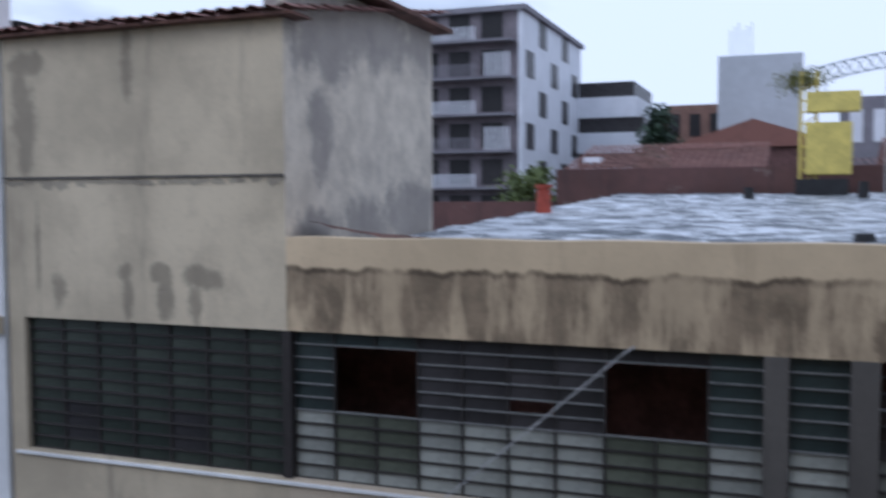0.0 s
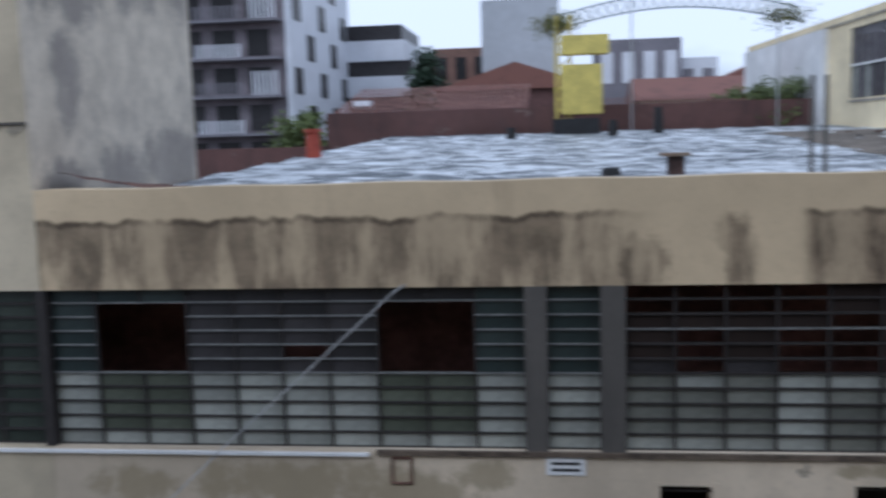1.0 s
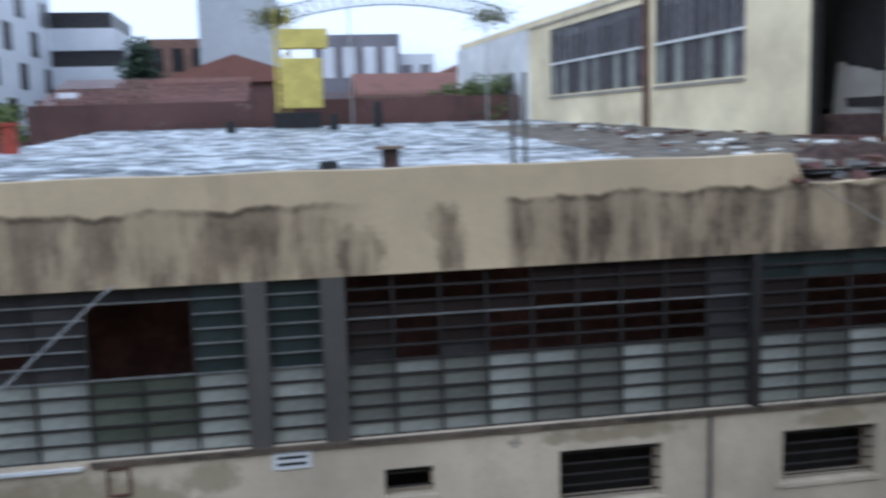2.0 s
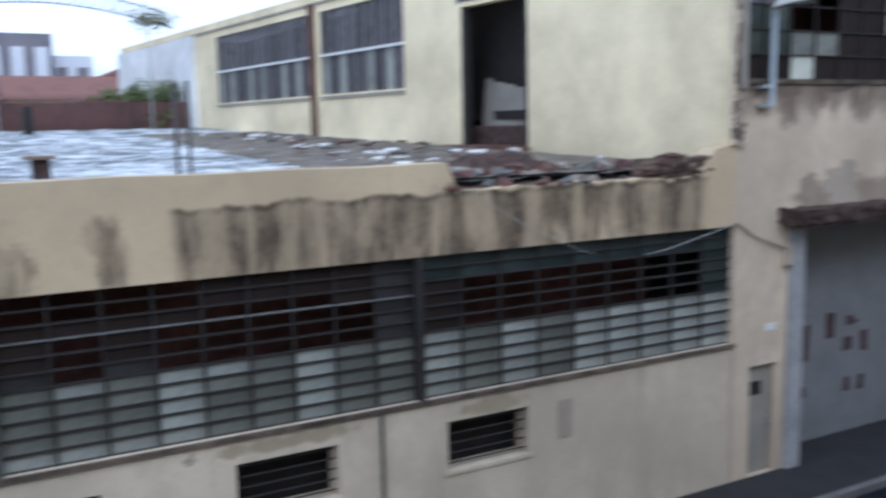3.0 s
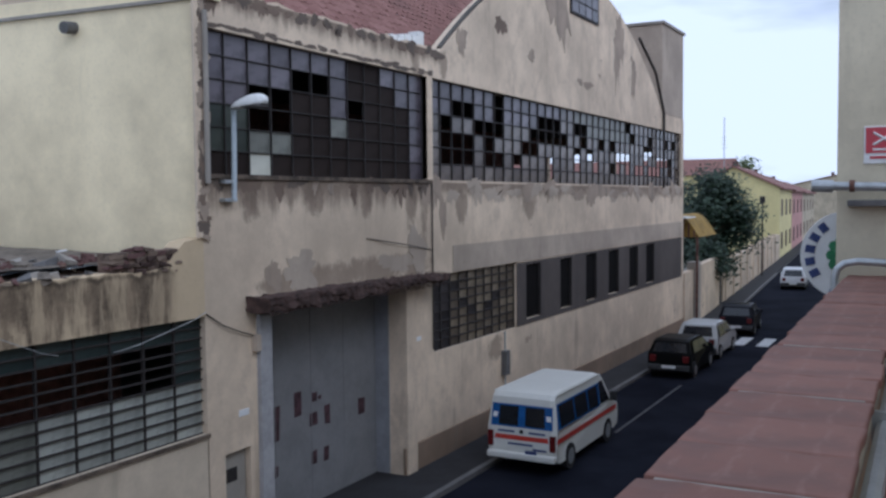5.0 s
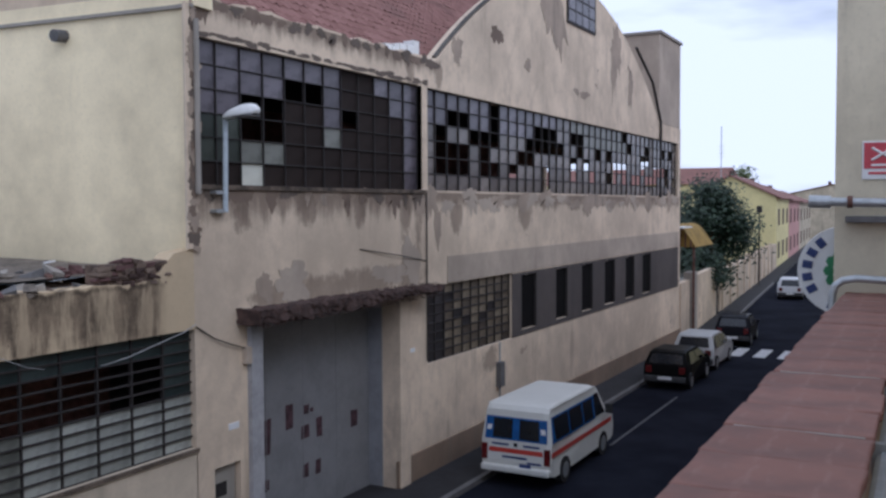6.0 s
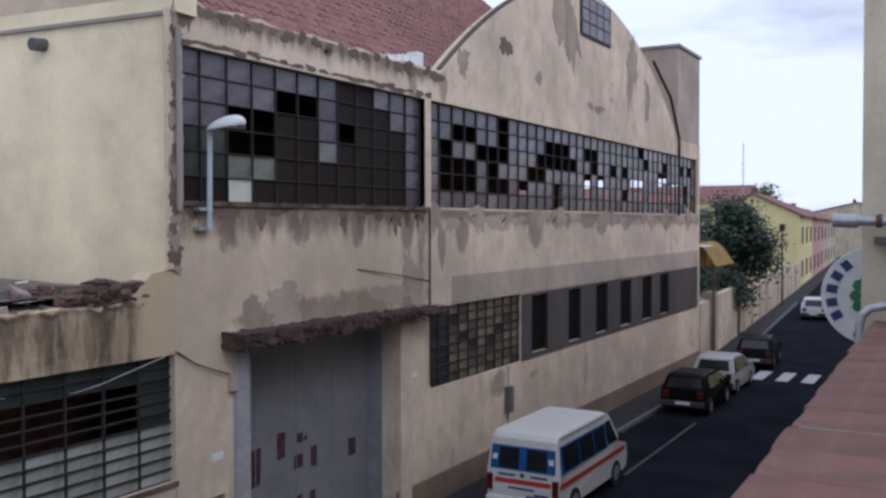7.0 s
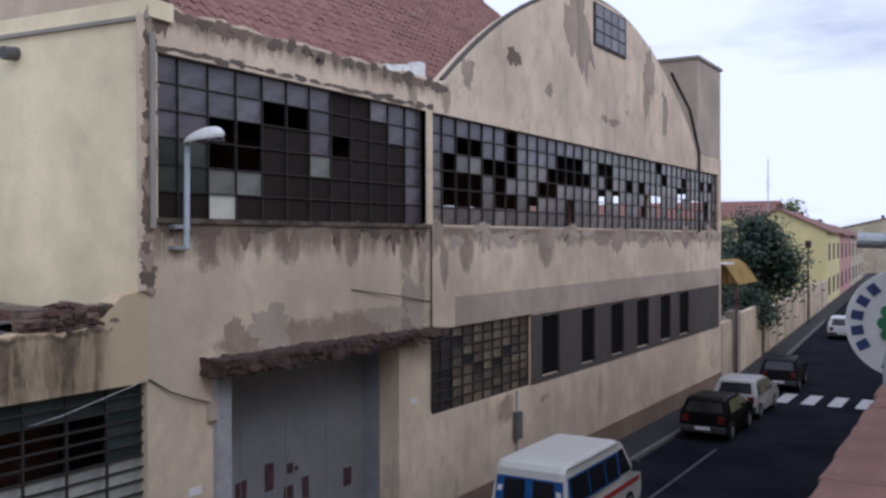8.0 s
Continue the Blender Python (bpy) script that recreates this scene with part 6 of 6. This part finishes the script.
for k in range(10):
    pier = tagged(part("wall_pier", box_bm(14 + k * 4.0, 14.4 + k * 4.0, -0.13, 0.27, 0, 2.85), M_HALL), "pale pier in the yard wall", "pier", kind="structure", group="yard wall piers")
    pier.matrix_world = STREET
aw = base("awning", "yellow-brown striped awning with pale sheet roof", "awning", (35.0, 0.9, 4.25))
M_AWN = plain("mustard_cloth", (0.25, 0.155, 0.03), 0.85, 0.0, 0.3, 1.5)
bm = bmesh.new()
n_a = 12
rings = []
for x in (0.0, 4.0):
    rings.append([bm.verts.new((x, -1.1 + 2.2 * k / n_a, 0.3 + 1.15 * math.sin(math.pi * k / n_a))) for k in range(n_a + 1)])
for k in range(n_a):
    bm.faces.new([rings[0][k], rings[0][k + 1], rings[1][k + 1], rings[1][k]])
bm.faces.new(rings[0])
part("cloth", bm, M_AWN, aw)
for k in range(7):
    part("stripe", box_bm(-0.03, -0.005, -0.9 + k * 0.27, -0.82 + k * 0.27, 0.3, 0.3 + 1.0 * math.sin(math.pi * (0.12 + k * 0.12))), M_RUST, aw)
bm = bmesh.new()
add_box(bm, -1.8, 0.1, -0.9, 1.6, 1.28, 1.34)
part("sheet_roof", bm, M_WHITEWALL, aw)
for y in (-1.0, 1.0):
    part("post", box_bm(0.0, 0.1, y - 0.05, y + 0.05, -4.2, 0.4), M_RUST, aw)
ant = base("antenna", "thin roof antenna mast", "antenna", (95.0, 11.0, 9.0))
part("rod", tube_bm([(0, 0, 0), (0, 0, 6.4)], 0.05, 6), M_STEEL, ant)
for k in range(4):
    part("rod", tube_bm([(-0.5, -0.4, 3.0 + 0.4 * k), (0.5, 0.4, 3.0 + 0.4 * k)], 0.02, 5), M_STEEL, ant)
sl = base("street_lamp", "old street lantern on a thin post", "street lamp", (66.5, 2.05, 0))
part("pole", tube_bm([(0, 0, 0), (0, 0, 6.0)], 0.06, 8), M_BAR, sl)
part("lantern", box_bm(-0.2, 0.2, -0.2, 0.2, 6.0, 6.55, bevel=0.05), M_BAR, sl)

# ---------------------------------------------------------------- vehicles
def side_half(z, w, belt, top, tuck):
    """Half width of a body at height z."""
    if z <= belt:
        return w * (0.96 + 0.04 * math.sin(math.pi * min(1, max(0, (z - 0.2) / (belt - 0.2))) * 0.5))
    return w - tuck * (z - belt) / (top - belt)


def body_bm(profile, w, belt, top, tuck):
    """A body shell from its side outline (x, z), narrowing over the belt line."""
    bm = bmesh.new()
    rings = []
    for f in (-1.0, -0.86, 0.0, 0.86, 1.0):
        ring = []
        for x, z in profile:
            h = side_half(z, w, belt, top, tuck)
            sink = 0.035 if abs(f) == 1.0 else 0.0
            cx = sum(p[0] for p in profile) / len(profile)
            cz = sum(p[1] for p in profile) / len(profile)
            d = Vector((cx - x, cz - z))
            d = d.normalized() * sink
            ring.append(bm.verts.new((x + d.x, f * h, z + d.y)))
        rings.append(ring)
    n = len(profile)
    for a, b in zip(rings, rings[1:]):
        for k in range(n):
            bm.faces.new([a[k], a[(k + 1) % n], b[(k + 1) % n], b[k]])
    bm.faces.new(rings[0][::-1])
    bm.faces.new(rings[-1])
    bmesh.ops.recalc_face_normals(bm, faces=bm.faces)
    bmesh.ops.triangulate(bm, faces=[f for f in bm.faces if len(f.verts) > 4])
    return bm


def side_panel(poly, w, belt, top, tuck, s, off=0.008, sub=4):
    bm = bmesh.new()
    (x0, z0), (x1, z1), (x2, z2), (x3, z3) = poly
    grid = []
    for j in range(sub + 1):
        t = j / sub
        row = []
        for i in range(2):
            x = (x0 + (x3 - x0) * t) if i == 0 else (x1 + (x2 - x1) * t)
            z = (z0 + (z3 - z0) * t) if i == 0 else (z1 + (z2 - z1) * t)
            row.append(bm.verts.new((x, s * (side_half(z, w, belt, top, tuck) + off), z)))
        grid.append(row)
    for a, b in zip(grid, grid[1:]):
        bm.faces.new([a[0], a[1], b[1], b[0]] if s < 0 else [a[1], a[0], b[0], b[1]])
    return bm


def wheel(parent, x, y, r, s):
    bm = bmesh.new()
    add_tube(bm, (x, y, r), (x, y - s * 0.2, r), r, 22)
    t = part("tyre", bm, M_BLACK, parent)
    bm = bmesh.new()
    add_tube(bm, (x, y + s * 0.006, r), (x, y - s * 0.02, r), r * 0.62, 16, r * 0.5)
    part("rim", bm, M_STEEL, t)


def paint(name, c, metal=0.0):
    return plain(name, c, 0.35, metal, 0.04, 1.0, Specular_IOR_Level=0.03 if max(c) < 0.1 else 0.3)


M_TAIL = plain("red_tail_lamp", (0.11, 0.012, 0.012), 0.2)
M_BUMPER = plain("dark_bumper", (0.04, 0.04, 0.042), 0.6)


def quad_bm(pts):
    bm = bmesh.new()
    bm.faces.new([bm.verts.new(p) for p in pts])
    return bm


def hatchback(label, at, colour, L=3.9, w=0.81, top=1.43, rz=0.0):
    c = base("car", label, "car", at, rz)
    m = paint("car_paint", colour, 0.0)
    belt = 0.88
    prof = [(0.05, 0.28), (0.0, 0.55), (0.06, 0.90), (0.34, top - 0.06), (0.62, top), (1.9, top), (2.35, top - 0.1), (2.95, 0.93), (3.6, 0.80), (L, 0.62), (L, 0.3), (L - 0.2, 0.22), (0.25, 0.22)]
    part("body", body_bm(prof, w, belt, top, 0.17), m, c)
    bx = lambda z: 0.06 + 0.28 * (z - 0.90) / (top - 0.96)
    part("rear_window", quad_bm([(bx(0.96) - 0.012, y, z) if z < 1 else (bx(top - 0.12) - 0.012, y, z) for y, z in ((0.62, 0.96), (-0.62, 0.96), (-0.54, top - 0.12), (0.54, top - 0.12))]), M_GLASS_DARK, c)
    for s in (-1, 1):
        part("side_window", side_panel([(0.55, 0.92), (1.45, 0.92), (1.5, top - 0.1), (0.72, top - 0.1)], w, belt, top, 0.17, s), M_GLASS_DARK, c)
        part("side_window", side_panel([(1.53, 0.92), (2.72, 0.92), (2.28, top - 0.12), (1.56, top - 0.1)], w, belt, top, 0.17, s), M_GLASS_DARK, c)
        part("tail_lamp", box_bm(-0.015, 0.12, s * 0.60 - 0.11, s * 0.60 + 0.11, 0.62, 0.86, bevel=0.02), M_TAIL, c)
        part("mirror", box_bm(2.5, 2.62, s * (w + 0.09) - 0.08, s * (w + 0.09) + 0.08, 0.92, 1.04, bevel=0.02), m, c)
        for x in (0.7, 3.15):
            wheel(c, x, s * (w - 0.0), 0.29, s)
    part("bumper", box_bm(-0.06, 0.1, -w * 0.95, w * 0.95, 0.3, 0.52, bevel=0.04), M_BUMPER, c)
    part("number_plate", box_bm(-0.075, -0.06, -0.25, 0.25, 0.40, 0.50), M_SIGNWHITE, c)
    part("windscreen", quad_bm([(2.93, -0.66, 0.98), (2.93, 0.66, 0.98), (2.42, 0.56, top - 0.08), (2.42, -0.56, top - 0.08)]), M_GLASS_DARK, c)
    return c


van = base("minibus", "white ambulance minibus with red stripe and blue window band", "van", (8.12, -2.27, 0))
VW, VT, VB, VK = 0.90, 1.97, 1.08, 0.12
M_VAN = paint("van_white", (0.67, 0.665, 0.625))
vprof = [(0.06, 0.36), (0.0, 0.62), (0.02, 1.08), (0.11, 1.82), (0.2, 1.93), (0.42, VT), (3.2, VT), (3.5, 1.86), (4.05, 1.16), (4.55, 0.95), (4.66, 0.62), (4.64, 0.34), (4.4, 0.27), (0.3, 0.27)]
part("body", body_bm(vprof, VW, VB, VT, VK), M_VAN, van)
M_BLUEFILM = plain("blue_window_film", (0.02, 0.10, 0.30), 0.15, 0.0, 0.15)
M_REDSTRIPE = plain("red_stripe", (0.50, 0.05, 0.035), 0.35, 0.0, 0.05)


def van_rear(z):
    return 0.02 + 0.09 * (z - 1.08) / 0.74 if z > 1.08 else 0.02 * (z - 0.62) / 0.46


def rear_panel(y0, y1, z0, z1, off):
    return quad_bm([(van_rear(z0) - off, y1, z0), (van_rear(z0) - off, y0, z0), (van_rear(z1) - off, y0 * 0.97, z1), (van_rear(z1) - off, y1 * 0.97, z1)])


part("rear_window_band", rear_panel(-0.80, 0.80, 1.12, 1.66, 0.008), M_BLUEFILM, van, "blue film around the rear windows")
for s in (-1, 1):
    part("rear_window", rear_panel(0.09 if s > 0 else -0.60, 0.60 if s > 0 else -0.09, 1.16, 1.62, 0.014), M_GLASS_DARK, van)
    part("marker_lamp", rear_panel(s * 0.70 - 0.06, s * 0.70 + 0.06, 1.33, 1.45, 0.016), M_SIGNWHITE, van)
    part("side_window_band", side_panel([(0.12, 1.12), (3.1, 1.12), (3.15, 1.72), (0.2, 1.72)], VW, VB, VT, VK, s, 0.006), M_BLUEFILM, van)
    for a, b in ((0.3, 1.25), (1.32, 2.2), (2.28, 3.0)):
        part("side_window", side_panel([(a, 1.16), (b, 1.16), (b, 1.68), (a, 1.68)], VW, VB, VT, VK, s, 0.012), M_GLASS_DARK, van)
    part("front_side_window", side_panel([(3.12, 1.16), (3.85, 1.16), (3.45, 1.74), (3.14, 1.74)], VW, VB, VT, VK, s, 0.012), M_GLASS_DARK, van)
    part("side_stripe", side_panel([(0.03, 0.80), (4.4, 0.80), (4.4, 0.92), (0.03, 0.92)], VW, VB, VT, VK, s, 0.008), M_REDSTRIPE, van)
    part("tail_lamp", box_bm(-0.03, 0.1, s * 0.80 - 0.07, s * 0.80 + 0.07, 0.62, 1.0, bevel=0.015), M_TAIL, van)
    part("mirror", box_bm(3.72, 3.86, s * 1.04 - 0.09, s * 1.04 + 0.09, 1.15, 1.4, bevel=0.02), M_BLACK, van)
    part("roof_gutter", box_bm(0.25, 3.3, s * 0.80 - 0.015, s * 0.80 + 0.015, 1.90, 1.93), M_VAN, van)
    for x in (0.98, 3.78):
        wheel(van, x, s * (VW - 0.01), 0.32, s)
part("rear_stripe", rear_panel(-0.70, 0.70, 0.82, 0.93, 0.008), M_REDSTRIPE, van)
part("emblem", rear_panel(-0.05, 0.05, 0.98, 1.07, 0.012), M_BLACK, van)
for y0, y1, z in ((-0.62, -0.2, 0.99), (0.18, 0.62, 0.99), (-0.3, 0.35, 0.70), (-0.66, -0.3, 0.6)):
    part("lettering_bar", rear_panel(y0, y1, z, z + 0.05, 0.010), M_SIGNBLUE, van)
part("number_plate", rear_panel(-0.42, -0.12, 0.50, 0.60, 0.05), M_SIGNBLUE, van)
part("bumper", box_bm(-0.09, 0.12, -0.88, 0.88, 0.36, 0.52, bevel=0.04), M_VAN, van)
part("windscreen", quad_bm([(4.05, -0.74, 1.2), (4.05, 0.74, 1.2), (3.53, 0.68, 1.84), (3.53, -0.68, 1.84)]), M_GLASS_DARK, van)

hatchback("dark small hatchback with worn bonnet parked at the kerb", (21.2, -2.35, 0), (0.006, 0.006, 0.006), 3.75, 0.80, 1.40)
hatchback("silver hatchback parked behind the dark car", (25.6, -2.3, 0), (0.42, 0.42, 0.41), 3.9, 0.83, 1.45)
hatchback("black small car parked beyond the crossing", (32.8, -2.45, 0), (0.012, 0.012, 0.016), 3.7, 0.8, 1.42, BEND)
hatchback("white estate car standing far down the street", (56.3, -1.75, 0), (0.55, 0.55, 0.56), 4.1, 0.85, 1.5, BEND)
